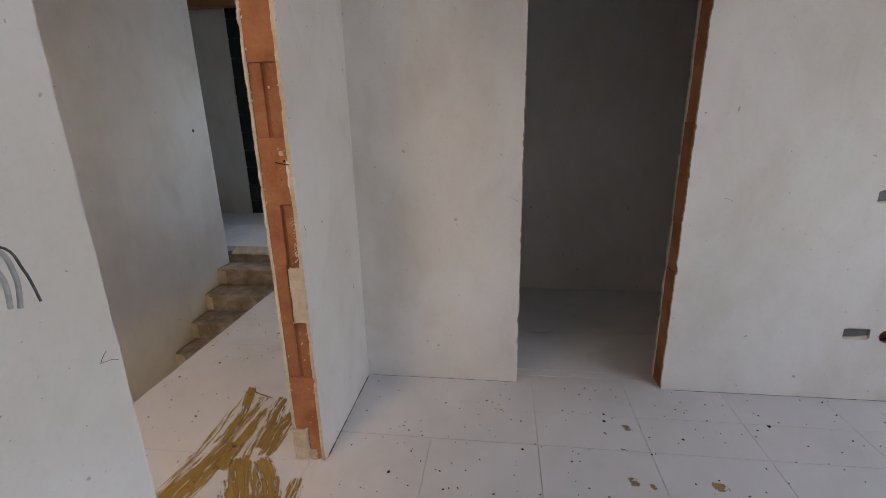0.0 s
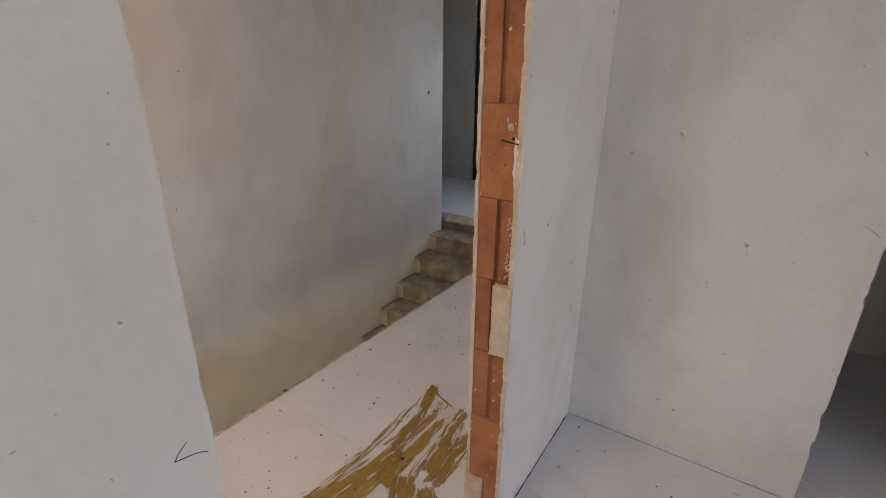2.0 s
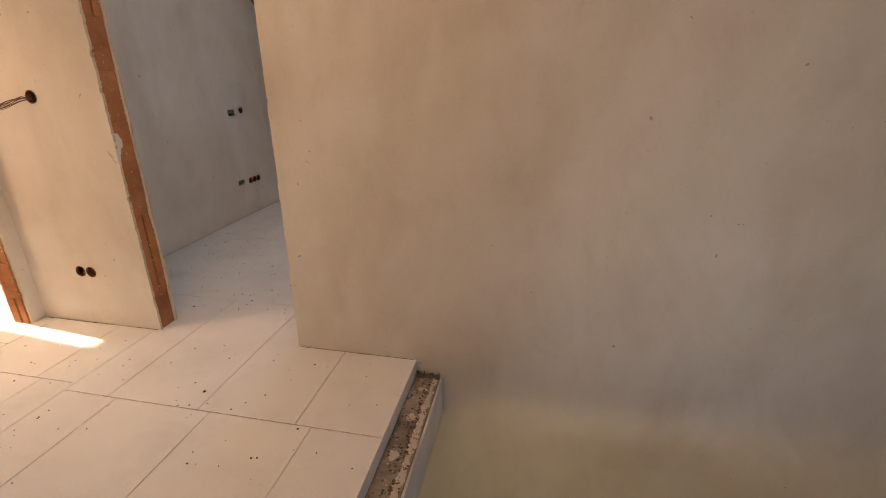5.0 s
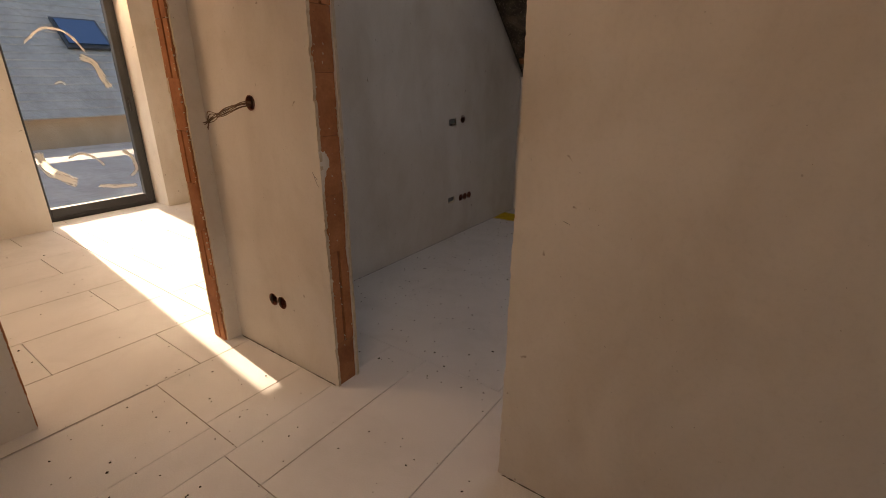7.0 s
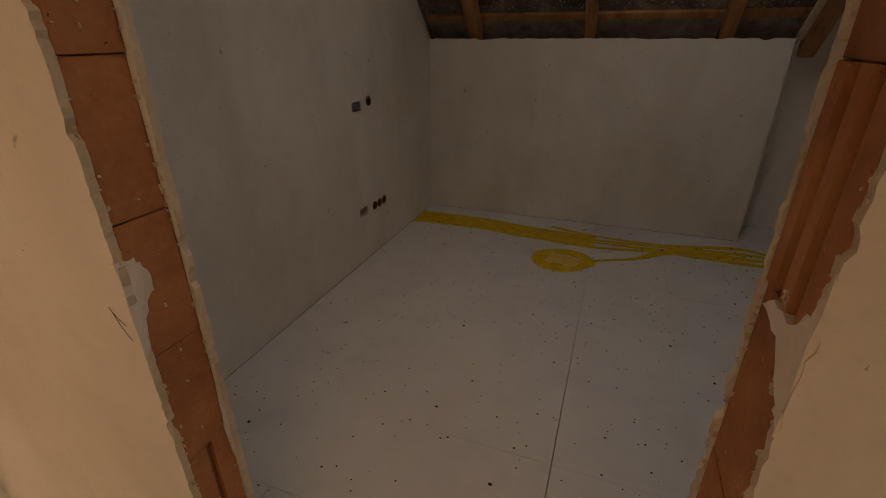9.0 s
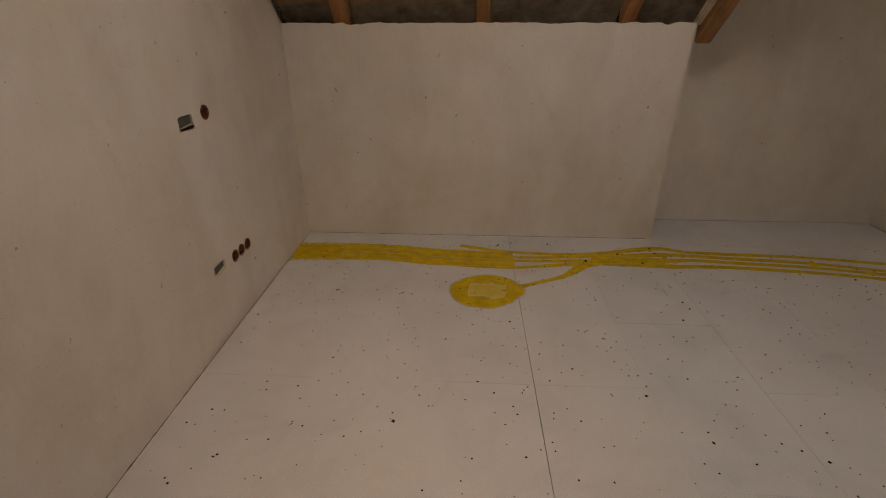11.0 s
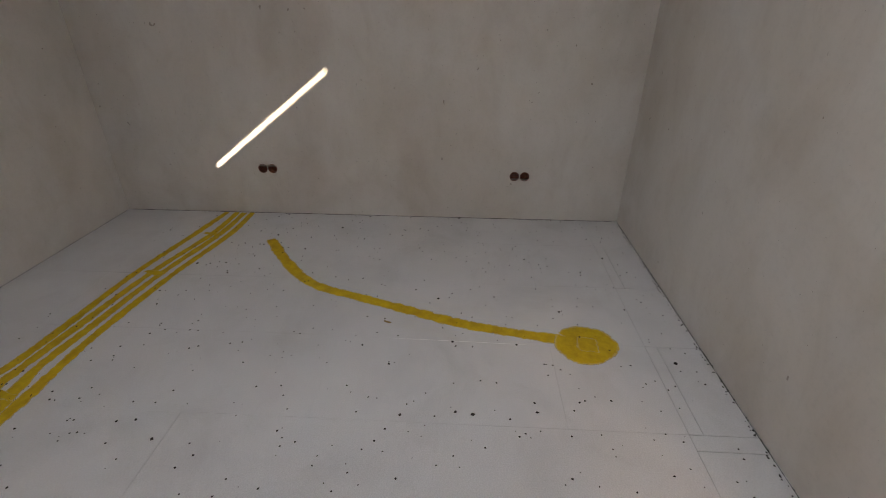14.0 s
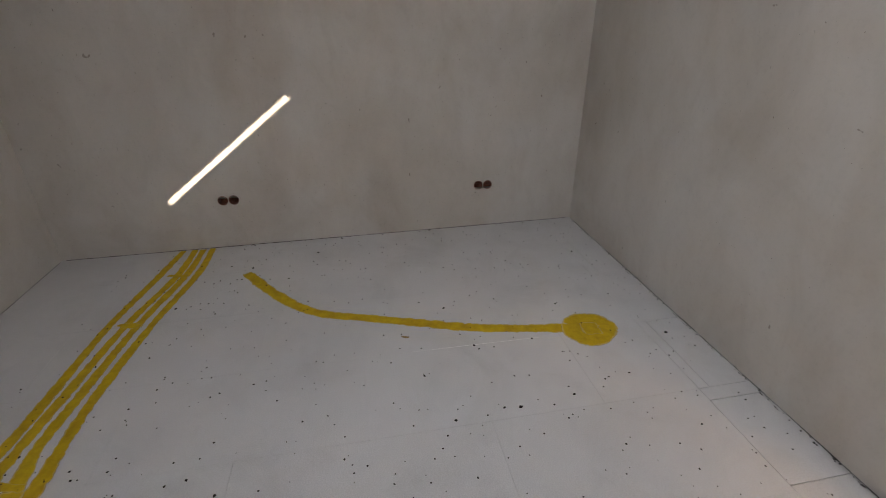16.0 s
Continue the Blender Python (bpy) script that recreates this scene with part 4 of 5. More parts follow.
def crumbs(name, label, mat, areas, rmin, rmax, seed):
    rnd = random.Random(seed)
    verts, faces = [], []
    for x0, x1, y0, y1, n, z in areas:
        for _ in range(n):
            r = rnd.uniform(rmin, rmax) * (1.8 if rnd.random() < 0.06 else 1)
            c = Vector((rnd.uniform(x0, x1), rnd.uniform(y0, y1), z + r * 0.4))
            k = len(verts)
            w = rnd.uniform(0, 3.1)
            for dx, dy, dz in ((1, 0, 0), (0, 1, 0), (-1, 0, 0), (0, -1, 0), (0, 0, 0.8), (0, 0, -0.5)):
                s = rnd.uniform(0.6, 1.3) * r
                verts.append(c + Vector((dx * math.cos(w) - dy * math.sin(w), dx * math.sin(w) + dy * math.cos(w), dz)) * s)
            for a, b in ((0, 1), (1, 2), (2, 3), (3, 0)):
                faces += [(k + a, k + b, k + 4), (k + b, k + a, k + 5)]
    me = bpy.data.meshes.new(name)
    me.from_pydata(verts, [], faces)
    me.materials.append(mat)
    return tagged(new(name, me), label, "", "", "stuff")


DIRT = mottled("dark_crumbs", (0.012, 0.011, 0.01), (0.025, 0.022, 0.018), (0.06, 0.05, 0.04), 40, 200, 0.9, 0.2)
PALE = mottled("plaster_crumbs", (0.6, 0.57, 0.52), (0.68, 0.65, 0.6), (0.75, 0.73, 0.7), 40, 200, 0.9, 0.2)
crumbs("debris", "small dark crumbs scattered over the white floor boards", DIRT,
       [(-1.7, 2.6, 0.25, 3.4, 1250, 0.001), (0.2, 2.6, 0.178, 0.2, 130, 0.001), (2.63, 2.67, 0.3, 3.0, 60, 0.001), (-1.7, 0.65, -2.1, -0.05, 240, 0.001), (0.7, 4.7, -2.1, -1.15, 300, 0.001),
        (0.6, 2.48, -5.0, -2.32, 480, 0.001), (-4.9, -1.9, -1.5, 1.5, 110, 0.001), (5.1, 6.6, -1.5, 1.0, 40, 0.001)], 0.0024, 0.0058, 3)
WHITE_CRUMB = mottled("white_plaster_crumbs", (0.76, 0.75, 0.73), (0.82, 0.81, 0.79), (0.87, 0.86, 0.85), 40, 200, 0.9, 0.2)
crumbs("plaster_crumbs", "white plaster crumbs and dust beside the stairwell edge", WHITE_CRUMB,
       [(1.35, 1.55, -1.225, -1.195, 60, 0.001), (1.5, 1.75, -1.245, -1.21, 80, 0.001), (1.7, 1.95, -1.26, -1.23, 60, 0.001), (1.35, 1.95, -1.31, -1.18, 50, 0.001), (6.55, 6.71, 0.36, 0.74, 120, 0.001), (1.75, 1.82, -2.28, -2.14, 30, 0.001),
        (1.5, 2.4, -2.27, -2.15, 40, 0.001)], 0.002, 0.0058, 4)


# ---- paint and glue on the floor ----

def stain_material(name, dark, light, cover, scale=(1, 1, 1), soft=0.1, streak=False, full=1.0):
    """Thin paint that breaks up towards its edges; the attribute 'edge' runs from 0 in the middle to 1 at the rim."""
    m, nt, b = material(name, 0.75)
    v = coords(nt, scale)
    if streak:
        sa = nt.nodes.new("ShaderNodeAttribute")
        sa.attribute_name = "streak"
        mp = nt.nodes.new("ShaderNodeMapping")
        mp.inputs["Scale"].default_value = (0.4, 3.4, 1)
        nt.links.new(sa.outputs["Vector"], mp.inputs["Vector"])
        v = mp.outputs[0]
    n1, n2 = noise_of(nt, v, 14, 5, 0.65), noise_of(nt, v, 60 if not streak else 30, 4, 0.7)
    c = ramp_of(nt, n1, [(0.3, dark), (0.65, light)])
    nt.links.new(c, b.inputs["Base Color"])
    at = nt.nodes.new("ShaderNodeAttribute")
    at.attribute_name = "edge"
    add = nt.nodes.new("ShaderNodeMath")
    add.operation = 'ADD'
    nt.links.new(n1, add.inputs[0])
    nt.links.new(n2, add.inputs[1])
    sub = nt.nodes.new("ShaderNodeMath")
    sub.operation = 'SUBTRACT'
    rim = nt.nodes.new("ShaderNodeMath")
    rim.operation = 'MULTIPLY'
    rim.inputs[1].default_value = 0.5 if streak else 1.0
    nt.links.new(at.outputs["Fac"], rim.inputs[0])
    nt.links.new(add.outputs[0], sub.inputs[0])
    nt.links.new(rim.outputs[0], sub.inputs[1])
    a = ramp_of(nt, sub.outputs[0], [(max(0.0, cover - soft), (0, 0, 0)), (min(1.0, cover + soft), (full, full, full))])
    if soft > 0.1:
        # thin spray: pale yellow at its rim, full in the middle
        pale = ramp_of(nt, a, [(0.0, (0.45, 0.45, 0.45)), (0.7, (1, 1, 1))])
        nt.links.new(mix_of(nt, pale, (0.74, 0.71, 0.60), c), b.inputs["Base Color"])
        a = ramp_of(nt, a, [(0.02, (0, 0, 0)), (0.22, (1, 1, 1))])
    nt.links.new(a, b.inputs["Alpha"])
    return m


SPRAY = stain_material("yellow_spray_paint", (0.50, 0.31, 0.004), (0.70, 0.50, 0.008), 0.29, soft=0.25, full=0.98)
SOLID = stain_material("thick_yellow_paint", (0.50, 0.31, 0.004), (0.70, 0.50, 0.008), 0.30, soft=0.15)
WASH = stain_material("thin_yellow_overspray", (0.60, 0.44, 0.05), (0.69, 0.55, 0.12), 0.30, soft=0.30, full=0.8)
GLUE = stain_material("mustard_glue", (0.20, 0.12, 0.02), (0.38, 0.24, 0.05), 0.82, soft=0.06, streak=True)
GLUE_THIN = stain_material("smeared_glue", (0.20, 0.12, 0.03), (0.36, 0.25, 0.09), 0.82)
DIRTY = stain_material("grey_scuff", (0.30, 0.28, 0.26), (0.45, 0.43, 0.41), 0.9)


def ribbon(name, pts, widths, mat, label, category, z=0.0016, closed=False, wobble=0.12, seed=5):
    """A brushed or sprayed streak along the points, lying on the floor."""
    rnd = random.Random(seed)
    P = [Vector((*p, 0)) for p in pts]
    n = len(P)
    line = []
    for i in range(n if closed else n - 1):
        p0, p1, p2, p3 = (P[(i - 1) % n], P[i], P[(i + 1) % n], P[(i + 2) % n]) if closed else (P[max(i - 1, 0)], P[i], P[i + 1], P[min(i + 2, n - 1)])
        w0, w1 = widths[i % len(widths)], widths[(i + 1) % len(widths)]
        steps = max(3, int((p2 - p1).length / 0.02))
        for k in range(steps):
            t = k / steps
            line.append((0.5 * ((2 * p1) + (p2 - p0) * t + (2 * p0 - 5 * p1 + 4 * p2 - p3) * t * t + (3 * p1 - p0 - 3 * p2 + p3) * t ** 3), w0 + (w1 - w0) * t))
    line.append((P[0] if closed else P[-1], widths[0] if closed else widths[-1]))
    verts, faces, edge, flow = [], [], [], []
    m, run = len(line), 0.0
    for i, (p, w) in enumerate(line):
        d = (line[min(i + 1, m - 1)][0] - line[max(i - 1, 0)][0]).normalized()
        s = Vector((-d.y, d.x, 0))
        w *= 1 + rnd.uniform(-wobble, wobble)
        cap = 0.0 if closed else max(0.0, 1 - min(i, m - 1 - i) / 2)
        run += (p - line[max(i - 1, 0)][0]).length
        for q in (-1.0, -0.62, 0.0, 0.62, 1.0):
            flow += [run + seed * 0.7, q * w / 2, 0.0]
            verts.append((p.x + s.x * q * w / 2, p.y + s.y * q * w / 2, z))
            edge.append(max(abs(q) ** 2, cap))
    for i in range(m - 1):
        for q in range(4):
            faces.append((5 * i + q, 5 * i + q + 1, 5 * i + q + 6, 5 * i + q + 5))
    me = bpy.data.meshes.new(name)
    me.from_pydata(verts, [], faces)
    at = me.attributes.new("edge", 'FLOAT', 'POINT')
    at.data.foreach_set("value", edge)
    at = me.attributes.new("streak", 'FLOAT_VECTOR', 'POINT')
    at.data.foreach_set("vector", flow)
    me.materials.append(mat)
    return tagged(new(name, me), label, category)


Y1 = "yellow spray paint line on the white floor boards"
for k, ys in enumerate(((3.30, 3.21, 3.20, 3.315, 3.27, 3.248, 3.224, 3.146, 3.095), (3.20, 3.13, 3.165, 3.215, 3.21, 3.184, 3.134, 3.03, 3.018),
                        (3.14, 3.08, 3.10, 3.12, 3.14, 3.117, 3.069, 2.975, 2.962), (3.0, 2.98, 3.06, 3.045, 3.05, 3.045, 2.993, 2.905, 2.90))):
    xs = (-0.6, -0.23, 0.28, 0.78, 0.97, 1.245, 1.76, 2.285, 2.66)
    ribbon("paint_line", list(zip(xs, ys)), [0.055, 0.042, 0.055, 0.07, 0.05, 0.055, 0.046, 0.055, 0.045], SPRAY, Y1, "paint line", z=0.0012 + 0.0003 * k, seed=k)
ribbon("paint_band", [(-1.765, 3.15), (-1.55, 3.16), (-1.33, 3.165)], [0.30, 0.29, 0.27], SPRAY, "broad yellow spray paint band along the knee wall", "paint band", z=0.0026, wobble=0.06, seed=9)
for k, (ya, yb, yc) in enumerate(((3.255, 3.20, 3.165), (3.19, 3.15, 3.115), (3.125, 3.075, 3.06), (3.075, 3.03, 3.01))):
    ribbon("paint_line", [(-1.42, ya), (-1.1, ya - 0.004), (-0.8, yb), (-0.5, (yb + yc) / 2), (-0.225, yc)], [0.09, 0.075, 0.088, 0.075, 0.07], SPRAY, Y1, "paint line", z=0.0028 + 0.0002 * k, seed=120 + k)
for k, (x, y, w) in enumerate(((-1.30, 3.16, 0.22), (-0.86, 3.11, 0.17), (0.30, 3.10, 0.10), (0.80, 3.16, 0.16), (1.76, 3.11, 0.15), (2.28, 3.02, 0.15))):
    ribbon("paint_spot", [(x - 0.02, y - w / 2), (x, y), (x + 0.02, y + w / 2)], [0.03, 0.045, 0.03], SOLID, "dark yellow paint where two sprayed strokes overlap", "paint spot", z=0.0037, wobble=0.3, seed=140 + k)
ribbon("paint_line", [(0.78, 3.12), (0.50, 3.12), (0.28, 3.07), (0.082, 2.885), (-0.10, 2.79), (-0.222, 2.731)], [0.10, 0.11, 0.11, 0.05, 0.035, 0.05], SPRAY, Y1, "paint line", z=0.0029, seed=10)
ribbon("paint_ring", [(-0.27, 2.72), (-0.35, 2.80), (-0.47, 2.80), (-0.575, 2.71), (-0.56, 2.60), (-0.46, 2.55), (-0.35, 2.585), (-0.28, 2.655)], [0.145, 0.125, 0.135, 0.145, 0.155, 0.16, 0.145, 0.135], SPRAY, "yellow spray paint ring on the floor boards", "paint ring", z=0.0031, closed=True, wobble=0.06, seed=11)
ribbon("paint_patch", [(-0.54, 2.69), (-0.42, 2.68), (-0.31, 2.67)], [0.16, 0.19, 0.15], WASH, "thin yellow overspray inside the sprayed ring", "paint patch", z=0.0035, seed=12)
ribbon("paint_patch", [(-0.29, 2.75), (-0.25, 2.735), (-0.215, 2.73)], [0.05, 0.07, 0.05], SOLID, "thick yellow blot where line and ring meet", "paint patch", z=0.0036, seed=19)
ribbon("paint_line", [(2.236, 2.598), (2.10, 2.50), (2.023, 2.448), (1.797, 2.26), (1.673, 2.096), (1.591, 1.881), (1.483, 1.583), (1.39, 1.324), (1.328, 1.064), (1.285, 0.83), (1.26, 0.72)],
       [0.06, 0.085, 0.075, 0.07, 0.068, 0.07, 0.074, 0.074, 0.07, 0.085, 0.07], SPRAY, "curved yellow spray paint line on the floor boards", "paint line", z=0.0014, seed=13)
ribbon("paint_ring", [(1.30, 0.78), (1.34, 0.72), (1.31, 0.635), (1.245, 0.615), (1.19, 0.66), (1.175, 0.73), (1.22, 0.785)], [0.12, 0.11, 0.13, 0.12, 0.11, 0.13, 0.14], SPRAY, "round yellow paint blob at the end of a line", "paint ring", z=0.0018, closed=True, wobble=0.05, seed=14)
ribbon("paint_patch", [(1.20, 0.705), (1.255, 0.70), (1.31, 0.695)], [0.10, 0.12, 0.10], SOLID, "thick yellow paint in the middle of the blob", "paint patch", z=0.0024, seed=18)
ribbon("paint_spot", [(1.40, 1.70), (1.372, 1.665), (1.37, 1.63)], [0.02, 0.03, 0.015], GLUE_THIN, "small faint yellow paint spot", "paint spot", z=0.0014, seed=15)
ribbon("paint_spot", [(-0.37, 3.28), (-0.33, 3.31), (-0.315, 3.36)], [0.03, 0.04, 0.02], GLUE_THIN, "small faint yellow paint spot", "paint spot", z=0.0014, seed=16)
ribbon("paint_spot", [(-1.26, 1.57), (-1.25, 1.60), (-1.235, 1.62)], [0.02, 0.03, 0.02], GLUE_THIN, "small faint yellow paint spot", "paint spot", z=0.0014, seed=17)

# dark ribbon colour: dirt plus the shade of open joints, painted on
JOINT = stain_material("joint_dirt_shade", (0.05, 0.045, 0.04), (0.14, 0.13, 0.12), 0.72)


BOARD_JOINT = stain_material("board_joint_dust", (0.22, 0.18, 0.14), (0.38, 0.33, 0.28), 0.80)


def base_joint(a, b, w, seed, mat=JOINT):
    n = max(2, int(math.hypot(b[0] - a[0], b[1] - a[1]) / 0.25))
    pts = [(a[0] + (b[0] - a[0]) * k / n, a[1] + (b[1] - a[1]) * k / n) for k in range(n + 1)]
    ob = ribbon("floor_joint", pts, [w] * len(pts), mat, "", "", z=0.0010, wobble=0.5, seed=seed)
    tagged(ob, "dark ribbon for the dirt and shade of an open floor joint", "", "", "structure")


for k, (a, b, w) in enumerate((((-1.74, -0.004), (-0.90, -0.004), 0.012), ((0.0, -0.004), (0.687, -0.004), 0.010), ((1.82, -2.287), (2.505, -2.287), 0.010), ((2.503, -2.29), (2.503, -3.13), 0.007),
                               ((2.503, -3.91), (2.503, -5.2), 0.007), ((-1.763, 0.2), (-1.763, 3.48), 0.009), ((-1.76, 3.486), (0.82, 3.486), 0.010), ((0.824, 3.50), (0.824, 3.87), 0.009),
                               ((0.83, 3.875), (2.66, 3.875), 0.008), ((2.666, 0.2), (2.667, 3.87), 0.016), ((0.05, 0.180), (2.66, 0.180), 0.009), ((-1.745, -0.085), (-1.745, -0.005), 0.008))):
    base_joint(a, b, w, 80 + k)
for k, (a, b, w) in enumerate((((-1.65, -0.525), (-0.94, -0.525), 0.011), ((-0.96, -0.58), (0.67, -0.58), 0.008), ((-1.645, -1.5), (-1.645, -0.05), 0.010), ((-0.694, -0.56), (-0.694, 0.1), 0.006),
                               ((-1.181, -0.5), (-1.181, -0.03), 0.006), ((-0.64, -1.55), (-0.64, -0.6), 0.005), ((-0.14, -1.55), (-0.14, -0.6), 0.007),
                               ((-3.171, -1.5), (-3.171, 0.6), 0.011), ((-2.664, -1.8), (-2.664, 0.4), 0.010), ((-2.157, -1.8), (-2.157, 0.3), 0.012))):
    base_joint(a, b, w, 180 + k, BOARD_JOINT)
for k in range(9):
    nose, z = 4.58 - 0.277 * k, -0.141 - 0.1817 * k
    ob = ribbon("floor_joint", [(nose + 0.02, -0.011), (nose + 0.15, -0.012), (nose + 0.276, -0.010)], [0.02, 0.014, 0.018], JOINT, "", "", z=z + 0.0025, wobble=0.6, seed=200 + k)
    tagged(ob, "dark ragged seam between concrete step and wall", "", "", "structure")
SCRATCH = stain_material("white_scratch", (0.85, 0.85, 0.85), (0.9, 0.9, 0.9), 0.45)
ribbon("scratch", [(1.25, 1.67), (1.245, 1.35), (1.237, 0.974)], [0.003, 0.006, 0.004], SCRATCH, "thin white scratch across the floor board", "scratch", z=0.0012, seed=99)

GL = "dry brushed mustard glue streak on the white boards"
ribbon("glue_streak", [(1.12, -1.66), (1.35, -1.70), (1.60, -1.755), (1.90, -1.80)], [0.23, 0.23, 0.216, 0.162], GLUE, GL, "glue streak", z=0.0012, seed=20)
ribbon("glue_streak", [(1.86, -1.755), (2.05, -1.745), (2.22, -1.70), (2.33, -1.66)], [0.108, 0.081, 0.081, 0.054], GLUE, GL, "glue streak", z=0.0015, seed=21)
ribbon("glue_streak", [(1.70, -1.84), (1.95, -1.84), (2.15, -1.83)], [0.108, 0.081, 0.041], GLUE, GL, "glue streak", z=0.0018, seed=22)
ribbon("glue_streak", [(1.84, -1.95), (2.02, -1.935), (2.24, -1.90)], [0.081, 0.095, 0.041], GLUE, GL, "glue streak", z=0.0021, seed=23)
ribbon("glue_streak", [(1.80, -2.0), (1.95, -2.0), (2.15, -2.0), (2.3, -2.02)], [0.081, 0.108, 0.095, 0.068], GLUE, GL, "glue streak", z=0.0012, seed=24)
ribbon("glue_streak", [(1.80, -1.88), (1.66, -1.96), (1.50, -2.05), (1.36, -2.10)], [0.095, 0.176, 0.216, 0.216], GLUE, GL, "glue streak", z=0.0024, seed=25)
ribbon("glue_streak", [(1.80, -1.98), (1.65, -2.10), (1.48, -2.17)], [0.081, 0.135, 0.135], GLUE, GL, "glue streak", z=0.0027, seed=26)
ribbon("glue_streak", [(2.29, -1.66), (2.25, -1.76), (2.22, -1.84)], [0.02, 0.016, 0.014], GLUE, GL, "glue streak", z=0.0012, seed=27)
GLUE_DRY = stain_material("dry_glue_streaks", (0.20, 0.12, 0.02), (0.36, 0.23, 0.05), 1.02, soft=0.04, streak=True)
for k, (pts, w) in enumerate((
                             ([(1.30, -1.60), (1.60, -1.67), (1.95, -1.68), (2.30, -1.655)], 0.10), ([(1.72, -1.80), (1.95, -1.79), (2.25, -1.78)], 0.16), ([(1.70, -1.93), (1.95, -1.90), (2.26, -1.87)], 0.13),
                             ([(1.45, -2.12), (1.62, -2.03), (1.80, -1.93)], 0.30), ([(1.40, -2.24), (1.60, -2.22), (1.72, -2.20)], 0.16))):
    ribbon("glue_streak", pts, [w] * len(pts), GLUE_DRY, "thin broken glue streaks beside a brushed stroke", "glue streak", z=0.0030 + 0.0002 * k, seed=220 + k)
FS = "brown scraped glue smear on the white boards"
for k, (x, y, dx, dy, w) in enumerate(((2.20, -3.625, -0.07, -0.05, 0.08), (2.02, -3.575, -0.02, -0.06, 0.03), (1.865, -3.585, -0.08, -0.03, 0.09), (1.87, -3.925, -0.08, -0.02, 0.11), (1.83, -3.665, -0.05, -0.01, 0.06))):
    ribbon("glue_smear", [(x, y), (x + dx / 2, y + dy / 2 + 0.008), (x + dx, y + dy)], [w * 0.7, w, w * 0.6], GLUE_THIN, FS, "glue smear", z=0.0012, seed=30 + k)
for k, (pts, w) in enumerate((([(1.62, -2.25), (1.5, -2.3), (1.38, -2.34)], 0.14), ([(2.9, -1.5), (3.0, -1.52), (3.1, -1.5)], 0.05))):
    ribbon("scuff", pts, [w, w, w * 0.7], DIRTY, "faint grey scuff on the floor boards", "scuff", z=0.0012, seed=40 + k)


# plaster slurry and rubble on the bare slab round the stairwell
SLURRY = stain_material("dried_plaster_slurry", (0.44, 0.38, 0.31), (0.62, 0.56, 0.49), 0.62, soft=0.07)
PS = "dried plaster slurry along the bare concrete edge"
ribbon("plaster_smear", [(0.795, -0.98 + 0.12 * k) for k in range(9)], [0.075, 0.05, 0.07, 0.045, 0.065, 0.05, 0.06, 0.04, 0.05], SLURRY, PS, "plaster smear", z=-0.0802, wobble=0.3, seed=61)
ribbon("plaster_smear", [(0.83 + 0.25 * k, -0.996) for k in range(17)], [0.022, 0.03, 0.02, 0.034, 0.018], SLURRY, PS, "plaster smear", z=-0.0802, wobble=0.3, seed=62)
for k, (x, y, w) in enumerate(((0.735, -0.60, 0.09), (0.745, -0.36, 0.08), (0.73, -0.90, 0.09), (0.75, -0.15, 0.06))):
    ribbon("plaster_smear", [(x - 0.035, y), (x, y + 0.012), (x + 0.04, y - 0.01)], [w * 0.8, w, w * 0.7], SLURRY, "patch of dried plaster slurry on the bare concrete", "plaster smear", z=-0.0795, wobble=0.25, seed=63 + k)
MORTAR = mottled("brown_mortar_rubble", (0.07, 0.055, 0.04), (0.14, 0.11, 0.085), (0.24, 0.20, 0.16), 30, 150, 0.95, 0.4)
crumbs("mortar_rubble", "brown mortar rubble lying on the bare slab edge", MORTAR,
       [(0.69, 0.81, -0.045, -0.004, 130, -0.080), (0.69, 0.81, -0.045, -0.004, 70, -0.070), (0.69, 0.81, -0.98, -0.05, 190, -0.082), (0.755, 0.78, -0.98, -0.05, 90, -0.082),
        (0.83, 4.8, -1.09, -0.99, 420, -0.082)], 0.0025, 0.0075, 8)
crumbs("plaster_rubble", "pale plaster bits lying on the bare slab edge", PALE,
       [(0.69, 0.81, -0.98, -0.05, 70, -0.082), (0.83, 4.8, -1.09, -0.99, 160, -0.082)], 0.002, 0.006, 9)


# ---- windows ----
glass, gnt, gb = material("window_glass", 0.02)
gb.inputs["Transmission Weight"].default_value = 1.0
gb.inputs["IOR"].default_value = 1.05
gb.inputs["Base Color"].default_value = (0.93, 0.95, 0.95, 1)
HANDLE = material("black_handle_plastic", 0.4)[0]
HANDLE.node_tree.nodes["Principled BSDF"].inputs["Base Color"].default_value = (0.02, 0.02, 0.022, 1)


def bar(name, parent, lo, hi, mat, bev=0.006):
    bm = bmesh.new()
    box(bm, lo[0], hi[0], lo[1], hi[1], lo[2], hi[2])
    bmesh.ops.bevel(bm, geom=bm.edges[:], offset=bev, segments=1, affect='EDGES')
    return part(name, bm, mat, parent)


west = tagged(new("window_1"), "tall anthracite balcony window with smeared glass", "", "", "structure")
bar("window_frame", west, (-5.45, 0.048, 0.0), (-5.37, 0.095, 2.33), FRAME)
bar("window_frame", west, (-5.45, 1.10, 0.0), (-5.37, 1.147, 2.33), FRAME)
bar("window_frame", west, (-5.45, 0.096, 0.0), (-5.37, 1.099, 0.05), FRAME)
bar("window_frame", west, (-5.45, 0.096, 2.28), (-5.37, 1.099, 2.33), FRAME)
sash = bar("sash", west, (-5.43, 0.085, 0.045), (-5.35, 0.13, 2.285), FRAME)
bar("sash_stile", sash, (-5.43, 1.045, 0.045), (-5.35, 1.112, 2.285), FRAME)
